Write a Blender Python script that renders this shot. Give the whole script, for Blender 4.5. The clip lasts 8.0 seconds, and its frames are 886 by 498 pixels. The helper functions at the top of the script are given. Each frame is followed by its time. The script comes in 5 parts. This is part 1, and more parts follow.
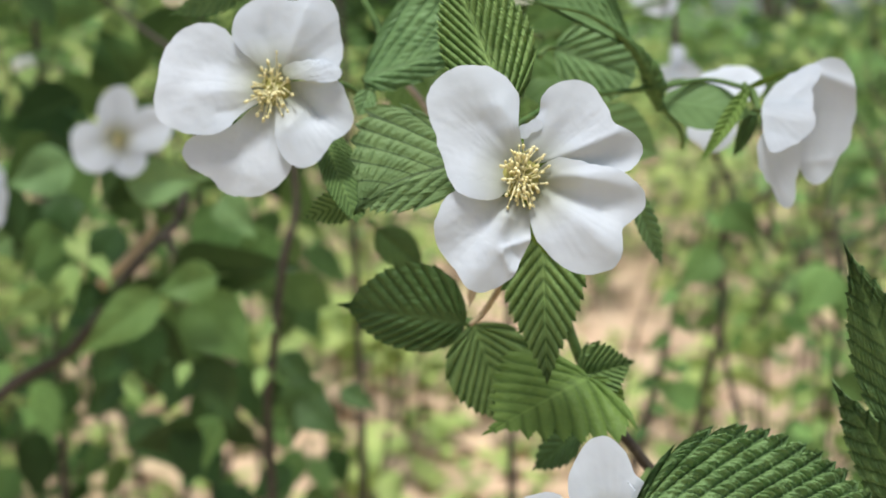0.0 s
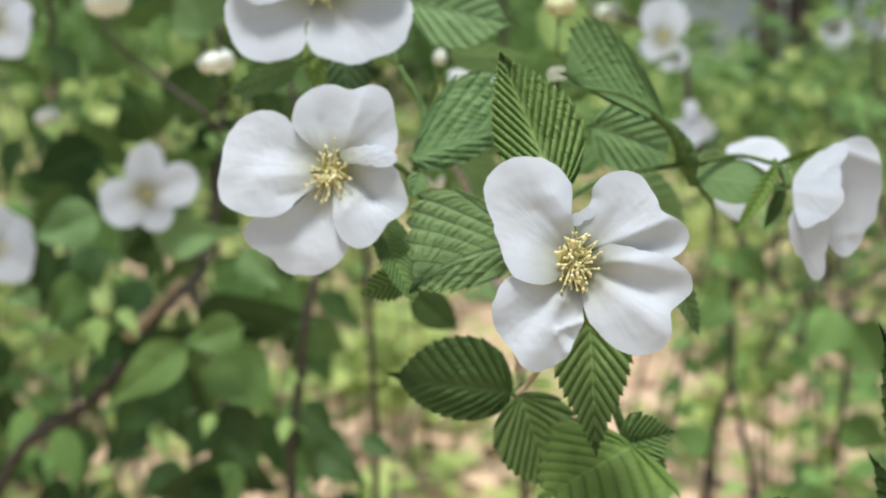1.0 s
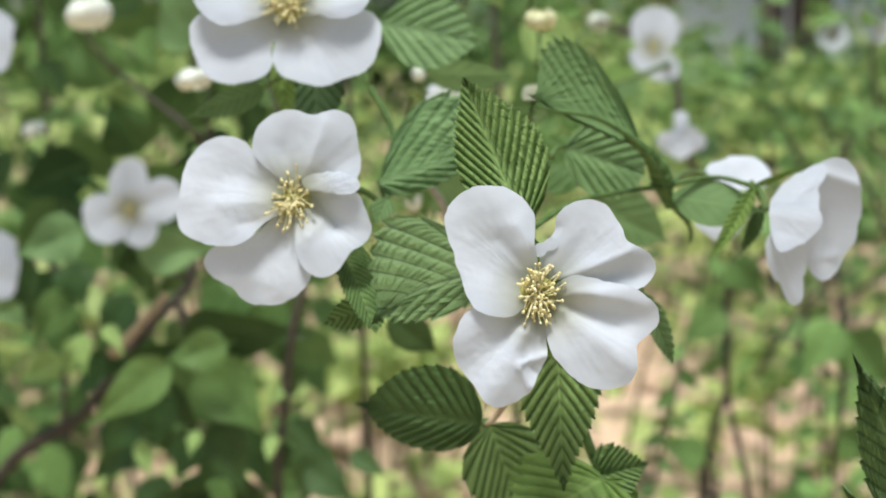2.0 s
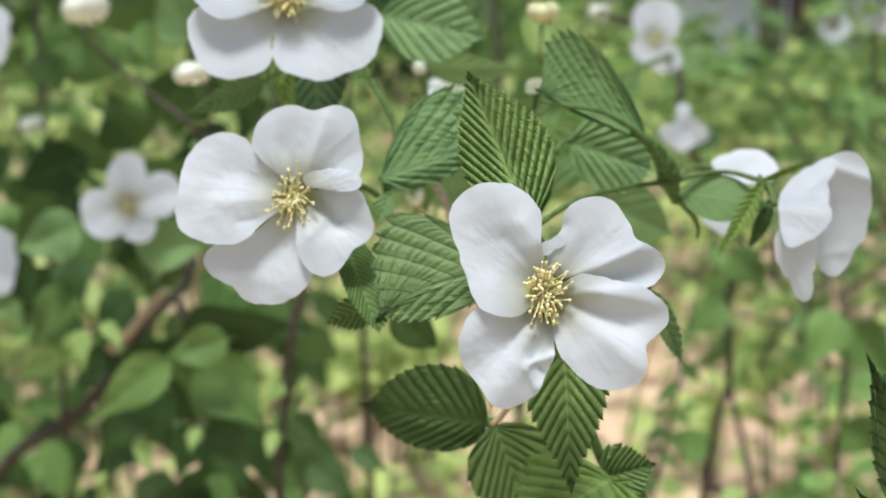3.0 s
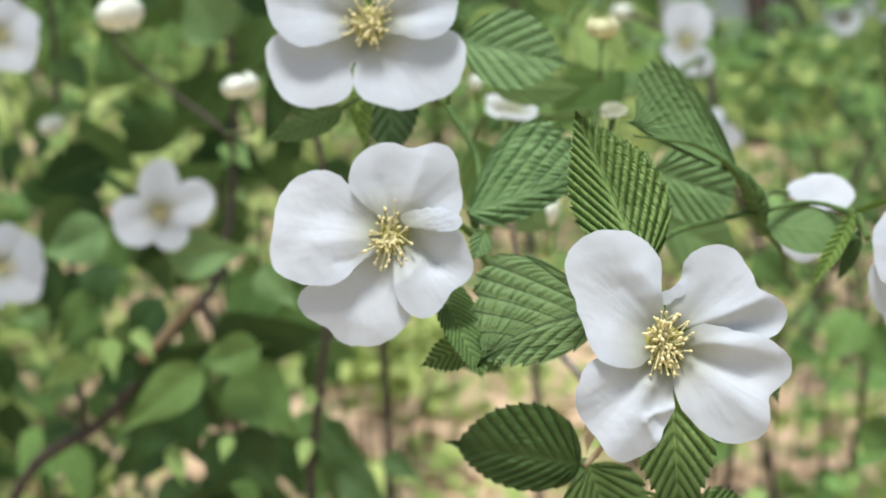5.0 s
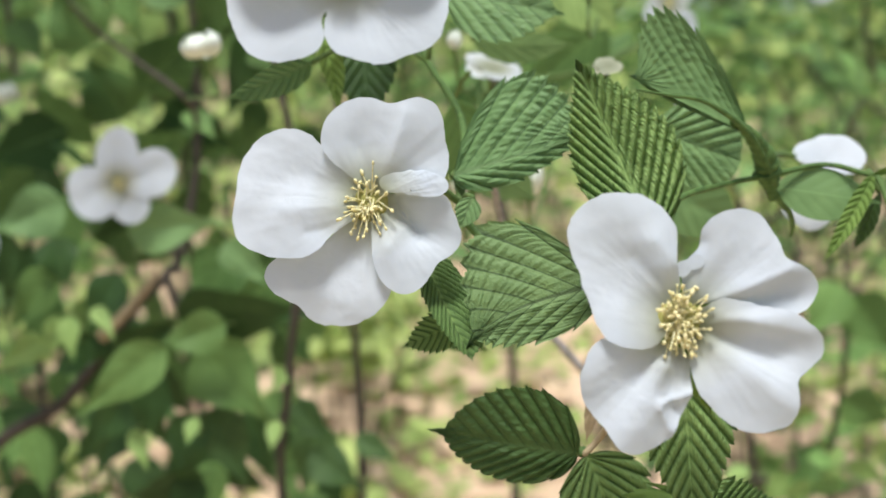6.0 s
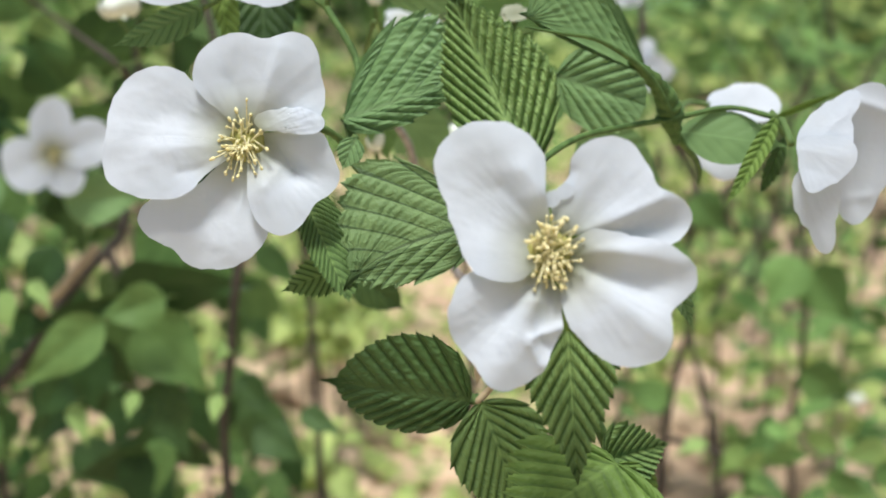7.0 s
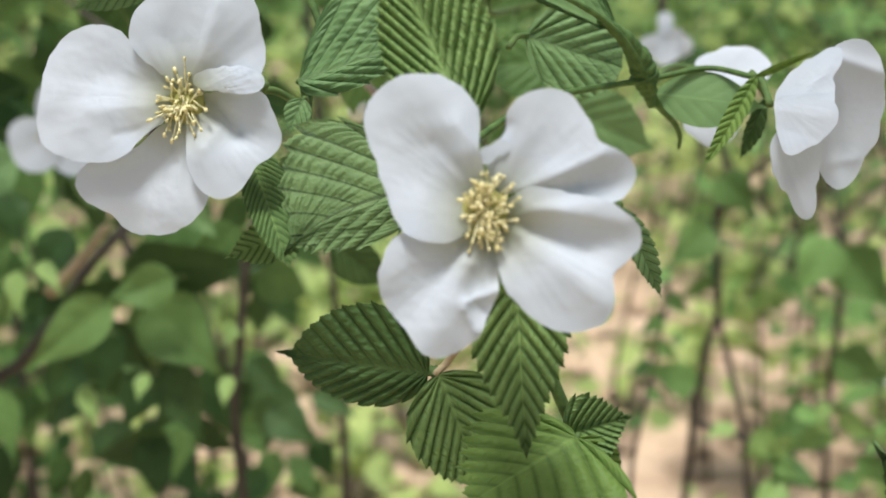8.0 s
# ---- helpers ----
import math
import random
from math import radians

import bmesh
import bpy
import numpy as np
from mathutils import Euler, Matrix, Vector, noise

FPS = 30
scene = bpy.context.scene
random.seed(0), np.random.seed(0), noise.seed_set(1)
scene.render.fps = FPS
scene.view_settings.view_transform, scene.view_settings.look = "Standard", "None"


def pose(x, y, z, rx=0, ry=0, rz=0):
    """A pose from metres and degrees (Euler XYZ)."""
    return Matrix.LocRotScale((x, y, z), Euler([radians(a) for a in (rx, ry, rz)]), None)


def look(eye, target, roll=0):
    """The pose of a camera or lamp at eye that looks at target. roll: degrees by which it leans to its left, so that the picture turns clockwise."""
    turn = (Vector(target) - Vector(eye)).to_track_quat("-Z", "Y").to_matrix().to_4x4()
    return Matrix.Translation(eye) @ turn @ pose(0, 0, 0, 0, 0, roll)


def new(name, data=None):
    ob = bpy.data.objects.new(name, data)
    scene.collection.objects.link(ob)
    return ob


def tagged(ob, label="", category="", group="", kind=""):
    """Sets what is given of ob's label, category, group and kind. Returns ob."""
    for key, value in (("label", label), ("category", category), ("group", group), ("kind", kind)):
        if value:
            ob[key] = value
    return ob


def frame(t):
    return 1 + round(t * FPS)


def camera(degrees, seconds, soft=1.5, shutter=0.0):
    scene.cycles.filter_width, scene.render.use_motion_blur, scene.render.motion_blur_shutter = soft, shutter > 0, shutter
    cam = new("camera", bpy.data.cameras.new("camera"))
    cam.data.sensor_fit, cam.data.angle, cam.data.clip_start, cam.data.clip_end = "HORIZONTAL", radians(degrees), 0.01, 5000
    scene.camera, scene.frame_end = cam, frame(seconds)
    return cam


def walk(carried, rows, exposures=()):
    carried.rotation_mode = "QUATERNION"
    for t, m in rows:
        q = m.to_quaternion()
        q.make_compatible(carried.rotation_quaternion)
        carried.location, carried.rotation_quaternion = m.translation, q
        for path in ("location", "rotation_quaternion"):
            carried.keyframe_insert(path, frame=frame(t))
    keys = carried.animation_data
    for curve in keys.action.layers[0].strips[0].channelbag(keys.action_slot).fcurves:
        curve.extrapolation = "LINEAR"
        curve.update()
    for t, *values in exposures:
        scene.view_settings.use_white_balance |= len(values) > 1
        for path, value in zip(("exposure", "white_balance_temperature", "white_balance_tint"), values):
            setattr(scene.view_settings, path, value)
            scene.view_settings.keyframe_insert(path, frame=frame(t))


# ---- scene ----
cam = camera(38.0, 8.0, soft=1.8)
METRES, EYE, TILT, LEAN, TURN = 0.2, 0.9, -10.0, 0.0, 0.0
ROWS = [
    (0.0, 0.0, 0.0, 0.0, 0.0, 0.0, 0.0),
    (0.5, -0.0659, -0.0345, 0.0365, -0.15, 0.76, 0.07),
    (1.0, -0.0694, -0.0775, 0.0565, -0.14, 1.46, 0.16),
    (1.5, -0.0134, -0.076, 0.0771, 0.31, 1.76, 0.15),
    (2.0, -0.0186, -0.0369, 0.089, 0.07, 1.62, 0.42),
    (3.5, -0.025, -0.007, 0.1056, 0.06, 1.07, 0.69),
    (4.0, -0.0411, -0.0348, 0.1267, 0.14, 0.96, 0.58),
    (4.5, -0.1272, -0.0309, 0.1617, -0.09, 0.89, 0.58),
    (6.0, -0.1789, 0.195, 0.1653, -1.98, -0.71, 0.97),
    (6.5, -0.1126, 0.2259, 0.1151, -2.62, -0.97, 1.31),
    (7.0, -0.0684, 0.229, 0.1102, -2.76, -1.24, 1.54),
    (7.5, -0.0133, 0.2537, 0.091, -1.8, -1.39, 1.76),
    (8.0, 0.0388, 0.283, 0.0805, -0.51, -1.68, 1.82),
]
walk(cam, [(t, pose(0, 0, EYE, TILT, LEAN, TURN) @ pose(METRES * x, METRES * y, METRES * z, 90 + pitch, roll, yaw)) for t, x, y, z, yaw, pitch, roll in ROWS],
     exposures=[(0.0, -0.01, 6300, 15), (2.0, 0.05, 6300, 15), (4.5, 0.07, 6300, 15), (6.0, 0.08, 6300, 15), (7.0, 0.09, 6300, 15), (7.5, 0.02, 6300, 15), (8.0, -0.02, 6300, 15)])
# a close-up lens with a shallow depth of field
cam.data.dof.use_dof = True
cam.data.dof.focus_distance = 0.278
cam.data.dof.aperture_fstop = 14.5

# ---- world and sun: bright hazy daylight, high soft sun behind the viewer ----
SUN_UP, SUN_TURN = 75.0, 200.0
world = bpy.data.worlds.new("sky")
scene.world = world
world.use_nodes = True
wn = world.node_tree
sky = wn.nodes.new("ShaderNodeTexSky")
sky.sky_type = "NISHITA"
sky.sun_disc = False
sky.sun_elevation = radians(SUN_UP)
sky.sun_rotation = radians(SUN_TURN)
sky.air_density, sky.dust_density, sky.ozone_density = 1.0, 3.0, 1.0
wn.nodes["Background"].inputs[1].default_value = 0.115
wn.links.new(sky.outputs[0], wn.nodes["Background"].inputs[0])
sun = new("sun", bpy.data.lights.new("sun", "SUN"))
sun.data.energy, sun.data.angle, sun.data.color = 4.6, radians(16), (1.0, 0.985, 0.95)
a, e = radians(SUN_TURN), radians(SUN_UP)
sun.matrix_world = look((0, 0, 0), (-math.sin(a) * math.cos(e), -math.cos(a) * math.cos(e), -math.sin(e)))


# ---- materials ----
def shader(name, rough=0.6, spec=0.3):
    m = bpy.data.materials.new(name)
    m.use_nodes = True
    n, l = m.node_tree.nodes, m.node_tree.links
    b = n["Principled BSDF"]
    b.inputs["Roughness"].default_value = rough
    b.inputs["Specular IOR Level"].default_value = spec
    return m, n, l, b


def ramp(n, stops):
    r = n.new("ShaderNodeValToRGB")
    while len(r.color_ramp.elements) < len(stops):
        r.color_ramp.elements.new(0.5)
    for el, (at, c) in zip(r.color_ramp.elements, stops):
        el.position, el.color = at, (*c, 1)
    return r


def noise_node(n, l, scale, detail=4.0, coords="Object", vec=None):
    t = n.new("ShaderNodeTexNoise")
    t.inputs["Scale"].default_value, t.inputs["Detail"].default_value = scale, detail
    if vec is None:
        tc = n.new("ShaderNodeTexCoord")
        vec = tc.outputs[coords]
    l.new(vec, t.inputs["Vector"])
    return t


def mix_rgb(n, l, a, b, fac, mode="MIX"):
    x = n.new("ShaderNodeMix")
    x.data_type, x.blend_type = "RGBA", mode
    for v, s in ((fac, 0), (a, 6), (b, 7)):
        if hasattr(v, "links"):
            l.new(v, x.inputs[s])
        else:
            x.inputs[s].default_value = v if s == 0 else (*v, 1)
    return x.outputs[2]


def math_node(n, l, op, a, b=0.0, c=0.0):
    x = n.new("ShaderNodeMath")
    x.operation = op
    for i, v in enumerate((a, b, c)):
        if hasattr(v, "links"):
            l.new(v, x.inputs[i])
        else:
            x.inputs[i].default_value = v
    return x.outputs[0]


def thin(n, l, b, colour, share):
    """Light shines through: part of the surface scatters to its other side."""
    tr = n.new("ShaderNodeBsdfTranslucent")
    l.new(colour, tr.inputs[0])
    mx = n.new("ShaderNodeMixShader")
    mx.inputs[0].default_value = share
    l.new(b.outputs[0], mx.inputs[1])
    l.new(tr.outputs[0], mx.inputs[2])
    l.new(mx.outputs[0], n["Material Output"].inputs[0])


def petal_material(name, tone):
    m, n, l, b = shader(name, 0.62, 0.25)
    uv = n.new("ShaderNodeUVMap")
    uv.uv_map = "UVMap"
    sep = n.new("ShaderNodeSeparateXYZ")
    l.new(uv.outputs[0], sep.inputs[0])
    blot = noise_node(n, l, 140.0, 5.0)
    fine = noise_node(n, l, 900.0, 3.0)
    # fine veins that fan out from the claw
    wob = math_node(n, l, "MULTIPLY", blot.outputs[0], 0.35)
    ang = math_node(n, l, "ADD", sep.outputs[0], wob)
    vein = math_node(n, l, "SINE", math_node(n, l, "MULTIPLY", ang, 46.0))
    base = ramp(n, [(0.3, tone), (0.75, tuple(min(0.9, v * 1.05) for v in tone))])
    l.new(blot.outputs[0], base.inputs[0])
    claw = ramp(n, [(0.0, (0.3, 0.29, 0.08)), (0.17, (0.5, 0.48, 0.25)), (0.32, (0.82, 0.8, 0.68)), (0.52, (1, 1, 1))])
    l.new(sep.outputs[1], claw.inputs[0])
    col = mix_rgb(n, l, base.outputs[0], claw.outputs[0], 0.85, "MULTIPLY")
    l.new(col, b.inputs["Base Color"])
    h = math_node(n, l, "ADD", math_node(n, l, "MULTIPLY", vein, 0.25), fine.outputs[0])
    bump = n.new("ShaderNodeBump")
    bump.inputs["Strength"].default_value, bump.inputs["Distance"].default_value = 0.25, 0.00015
    l.new(h, bump.inputs["Height"])
    l.new(bump.outputs[0], b.inputs["Normal"])
    thin(n, l, b, col, 0.3)
    return m


def leaf_material(name, dark, light, share=0.3, crinkle=1.0, groove=0.4, depth=0.45, blotch=110.0, low=0.25, high=0.85, cells=(2.6, 26.0), lumps=False, line=0.72, midrib=1.5):
    m, n, l, b = shader(name, 0.52, 0.22)
    uv = n.new("ShaderNodeUVMap")
    uv.uv_map = "UVMap"
    sep = n.new("ShaderNodeSeparateXYZ")
    l.new(uv.outputs[0], sep.inputs[0])
    info = n.new("ShaderNodeObjectInfo")
    blot = noise_node(n, l, blotch, 5.0)
    fine = noise_node(n, l, 1300.0, 3.0)
    isle = n.new("ShaderNodeNewGeometry")
    each = math_node(n, l, "ADD", info.outputs["Random"], isle.outputs["Random Per Island"])
    mixv = math_node(n, l, "ADD", math_node(n, l, "MULTIPLY", blot.outputs[0], 0.6), math_node(n, l, "MULTIPLY", each, 0.28))
    base = ramp(n, [(low, dark), (high, light)])
    l.new(mixv, base.inputs[0])
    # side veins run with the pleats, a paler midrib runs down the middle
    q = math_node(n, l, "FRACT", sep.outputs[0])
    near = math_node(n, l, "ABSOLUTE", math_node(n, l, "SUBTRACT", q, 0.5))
    # vein lines darken; a low groove widens them into painted furrow shade
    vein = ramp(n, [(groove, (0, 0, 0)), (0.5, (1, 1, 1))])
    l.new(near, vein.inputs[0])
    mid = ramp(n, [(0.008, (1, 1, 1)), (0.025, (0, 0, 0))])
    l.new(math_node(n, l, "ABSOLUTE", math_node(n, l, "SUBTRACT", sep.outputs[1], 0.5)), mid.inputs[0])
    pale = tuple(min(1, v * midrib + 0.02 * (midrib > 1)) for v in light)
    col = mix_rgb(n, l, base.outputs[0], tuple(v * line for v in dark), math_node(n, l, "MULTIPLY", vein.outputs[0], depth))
    col = mix_rgb(n, l, col, pale, math_node(n, l, "MULTIPLY", mid.outputs[0], 0.2 if midrib > 1 else 0.8))
    l.new(col, b.inputs["Base Color"])
    # crinkled tissue between the veins
    if cells[0] > 50 and not lumps:
        cr = n.new("ShaderNodeTexNoise")
        cr.inputs["Detail"].default_value, cr.inputs["Roughness"].default_value, cr.inputs["Distortion"].default_value = 2.0, 0.6, 1.2
        lump = cr.outputs[0]
    else:
        cr = n.new("ShaderNodeTexVoronoi")
        lump = cr.outputs["Distance"]
    cr.inputs["Scale"].default_value = 1.0
    sc = n.new("ShaderNodeMapping")
    sc.inputs["Scale"].default_value = (*cells, cells[0])
    if cells[0] > 50:
        oc = n.new("ShaderNodeTexCoord")
        l.new(oc.outputs["Object"], sc.inputs[0])
    else:
        l.new(uv.outputs[0], sc.inputs[0])
    l.new(sc.outputs[0], cr.inputs["Vector"])
    h = math_node(n, l, "ADD", math_node(n, l, "MULTIPLY", lump, -1.0), math_node(n, l, "MULTIPLY", fine.outputs[0], 0.35))
    bump = n.new("ShaderNodeBump")
    bump.inputs["Strength"].default_value, bump.inputs["Distance"].default_value = 1.0 * crinkle, 0.0007
    l.new(h, bump.inputs["Height"])
    l.new(bump.outputs[0], b.inputs["Normal"])
    thin(n, l, b, col, share)
    return m


def plain_material(name, c1, c2, scale, rough=0.7, bump_d=0.0005, spec=0.25):
    m, n, l, b = shader(name, rough, spec)
    t = noise_node(n, l, scale, 6.0)
    r = ramp(n, [(0.3, c1), (0.7, c2)])
    l.new(t.outputs[0], r.inputs[0])
    l.new(r.outputs[0], b.inputs["Base Color"])
    bp = n.new("ShaderNodeBump")
    bp.inputs["Strength"].default_value, bp.inputs["Distance"].default_value = 0.5, bump_d
    l.new(t.outputs[0], bp.inputs["Height"])
    l.new(bp.outputs[0], b.inputs["Normal"])
    return m


M_PETAL = petal_material("white_petal", (0.568, 0.636, 0.668))
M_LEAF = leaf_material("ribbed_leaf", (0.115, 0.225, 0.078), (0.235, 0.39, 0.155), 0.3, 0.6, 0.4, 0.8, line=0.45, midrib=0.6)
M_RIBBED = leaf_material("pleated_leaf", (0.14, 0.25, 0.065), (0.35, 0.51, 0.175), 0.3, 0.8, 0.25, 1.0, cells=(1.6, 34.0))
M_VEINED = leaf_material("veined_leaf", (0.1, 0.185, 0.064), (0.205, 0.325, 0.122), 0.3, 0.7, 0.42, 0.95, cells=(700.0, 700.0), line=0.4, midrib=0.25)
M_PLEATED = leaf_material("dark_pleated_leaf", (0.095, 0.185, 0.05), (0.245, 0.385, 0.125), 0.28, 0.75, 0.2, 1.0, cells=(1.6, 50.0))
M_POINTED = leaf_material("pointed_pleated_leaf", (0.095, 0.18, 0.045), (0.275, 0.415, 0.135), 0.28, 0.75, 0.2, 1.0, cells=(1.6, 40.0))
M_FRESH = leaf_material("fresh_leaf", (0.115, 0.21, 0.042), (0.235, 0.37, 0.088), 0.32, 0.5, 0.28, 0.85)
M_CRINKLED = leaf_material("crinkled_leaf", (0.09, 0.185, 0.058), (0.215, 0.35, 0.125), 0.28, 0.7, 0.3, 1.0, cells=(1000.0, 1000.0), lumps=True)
# darker copy of the leaf green, with the leaves' shade in its colour
M_LEAF_DARK = leaf_material("shade_dark_leaf", (0.023, 0.055, 0.015), (0.072, 0.138, 0.038), 0.18, 0.5)
# the bush's inner shade put into the colour: a darkened leaf green
M_LEAF_SHADE = leaf_material("shade_toned_leaf", (0.014, 0.04, 0.009), (0.045, 0.1, 0.024), 0.16, 0.2, 0.45, 0.2, cells=(500.0, 500.0))
M_LEAF_BROAD = leaf_material("broad_smooth_leaf", (0.088, 0.175, 0.046), (0.165, 0.285, 0.08), 0.34, 0.15, 0.46, 0.3, cells=(500.0, 500.0))
M_LEAF_SMOOTH = leaf_material("smooth_leaf", (0.13, 0.24, 0.085), (0.225, 0.38, 0.145), 0.33, 0.15, 0.45, 0.2, cells=(500.0, 500.0))
# lighter copy of the leaf green, sunlight included in its colour
M_PALE_LEAF = leaf_material("sunlit_toned_leaf", (0.2, 0.34, 0.09), (0.34, 0.5, 0.16), 0.36, 0.3, 0.45, 0.25)
M_LEAF_YOUNG = leaf_material("young_leaf", (0.13, 0.22, 0.035), (0.22, 0.34, 0.06), 0.35, 0.7)
M_BUSH = leaf_material("bush_leaf", (0.026, 0.07, 0.015), (0.25, 0.445, 0.128), 0.34, 0.4, blotch=9.0, low=0.36, high=0.86)
M_UNDER = leaf_material("undergrowth_leaf", (0.09, 0.19, 0.045), (0.48, 0.6, 0.2), 0.42, 0.2, blotch=2.6, low=0.36, high=0.74)
M_STEM = plain_material("green_stem", (0.06, 0.12, 0.03), (0.12, 0.18, 0.05), 400.0)
M_OLIVE = plain_material("dark_olive_stem", (0.045, 0.095, 0.022), (0.1, 0.18, 0.045), 400.0)
M_HEART = plain_material("yellow_green_heart", (0.24, 0.25, 0.06), (0.42, 0.4, 0.12), 900.0, 0.6, 0.0002)
M_TWIG = plain_material("brown_twig", (0.03, 0.026, 0.019), (0.085, 0.072, 0.052), 300.0, 0.8)
M_GREY = plain_material("grey_twig", (0.2, 0.19, 0.165), (0.36, 0.345, 0.31), 300.0, 0.8)
M_PALE = plain_material("pale_twig", (0.25, 0.19, 0.11), (0.4, 0.32, 0.18), 250.0, 0.8)
M_ANTHER = plain_material("yellow_anther", (0.6, 0.54, 0.2), (0.82, 0.77, 0.46), 700.0, 0.7, 0.0001)
M_FILAMENT = plain_material("pale_filament", (0.5, 0.47, 0.17), (0.74, 0.72, 0.46), 900.0, 0.5, 0.0001)
M_BUD = plain_material("cream_bud", (0.62, 0.69, 0.54), (0.7, 0.77, 0.66), 200.0, 0.6, 0.0003)
M_BUD_YELLOW = plain_material("yellow_cream_bud", (0.52, 0.55, 0.25), (0.66, 0.68, 0.42), 200.0, 0.6, 0.0003)
M_TRUNK = plain_material("bark", (0.05, 0.04, 0.032), (0.14, 0.11, 0.09), 14.0, 0.9, 0.02)


def ground_material():
    m, n, l, b = shader("bare_earth", 0.9, 0.1)
    big = noise_node(n, l, 1.1, 6.0)
    mid = noise_node(n, l, 9.0, 6.0)
    fine = noise_node(n, l, 70.0, 4.0)
    earth = ramp(n, [(0.22, (0.29, 0.195, 0.125)), (0.34, (0.47, 0.335, 0.22)), (0.5, (0.61, 0.45, 0.295)), (0.75, (0.72, 0.57, 0.385))])
    l.new(mid.outputs[0], earth.inputs[0])
    moss = ramp(n, [(0.52, (0, 0, 0)), (0.62, (1, 1, 1))])
    l.new(big.outputs[0], moss.inputs[0])
    col = mix_rgb(n, l, earth.outputs[0], (0.14, 0.2, 0.05), math_node(n, l, "MULTIPLY", moss.outputs[0], 0.7))
    l.new(col, b.inputs["Base Color"])
    bp = n.new("ShaderNodeBump")
    bp.inputs["Strength"].default_value, bp.inputs["Distance"].default_value = 0.8, 0.02
    l.new(math_node(n, l, "ADD", mid.outputs[0], fine.outputs[0]), bp.inputs["Height"])
    l.new(bp.outputs[0], b.inputs["Normal"])
    return m


M_LITTER = plain_material("dead_leaf", (0.36, 0.25, 0.15), (0.67, 0.5, 0.335), 9.0, 0.85, 0.001)
M_GROUND = ground_material()


# ---- builders ----
def mesh_from(name, verts, faces, material, uvs=None, smooth=True):
    me = bpy.data.meshes.new(name)
    me.from_pydata([tuple(v) for v in verts], [], faces)
    if uvs is not None:
        lay = me.uv_layers.new(name="UVMap")
        idx = np.empty(len(me.loops), dtype=np.int32)
        me.loops.foreach_get("vertex_index", idx)
        lay.data.foreach_set("uv", np.asarray(uvs, dtype=np.float32)[idx].ravel())
    if smooth:
        me.polygons.foreach_set("use_smooth", [True] * len(me.polygons))
    me.materials.append(material)
    me.update()
    return me


def part(name, me, parent, m=None, label=""):
    ob = new(name, me)
    ob.parent = parent
    if m is not None:
        ob.matrix_basis = m
    if label:
        tagged(ob, label)
    return ob


def thing(name, m, label, category, group=""):
    ob = new(name)
    ob.matrix_basis = m
    ob.empty_display_size = 0.01
    return tagged(ob, label, category, group)


def grid_faces(rows, cols):
    return [(i * cols + j, i * cols + j + 1, (i + 1) * cols + j + 1, (i + 1) * cols + j) for i in range(rows - 1) for j in range(cols - 1)]


def spline(points, steps):
    p = [Vector(v) for v in points]
    p = [p[0] * 2 - p[1]] + p + [p[-1] * 2 - p[-2]]
    out = []
    for i in range(1, len(p) - 2):
        for k in range(steps):
            u = k / steps
            out.append(0.5 * (2 * p[i] + (p[i + 1] - p[i - 1]) * u + (2 * p[i - 1] - 5 * p[i] + 4 * p[i + 1] - p[i + 2]) * u * u + (3 * p[i] - p[i - 1] - 3 * p[i + 1] + p[i + 2]) * u ** 3))
    out.append(p[-2])
    return out


def tube_data(points, r0, r1, steps=6, sides=8, knobs=0.08, seed=0):
    line = spline(points, steps)
    rnd = random.Random(seed)
    verts, faces = [], []
    for i, c in enumerate(line):
        d = (line[min(i + 1, len(line) - 1)] - line[max(i - 1, 0)]).normalized()
        a = d.orthogonal().normalized() if abs(d.y) > 0.95 else d.cross(Vector((0, 1, 0))).normalized()
        b = d.cross(a)
        r = (r0 + (r1 - r0) * i / (len(line) - 1)) * (1 + knobs * (rnd.random() * 2 - 1))
        for k in range(sides):
            f = 2 * math.pi * k / sides
            verts.append(c + (a * math.cos(f) + b * math.sin(f)) * r)
    n = len(line)
    for i in range(n - 1):
        for k in range(sides):
            faces.append((i * sides + k, i * sides + (k + 1) % sides, (i + 1) * sides + (k + 1) % sides, (i + 1) * sides + k))
    faces.append(tuple(range(sides - 1, -1, -1)))
    faces.append(tuple((n - 1) * sides + k for k in range(sides)))
    return verts, faces


def tube(name, points, r0, r1, material, steps=6, sides=8, knobs=0.08, seed=0):
    v, f = tube_data(points, r0, r1, steps, sides, knobs, seed)
    return mesh_from(name, v, f, material)


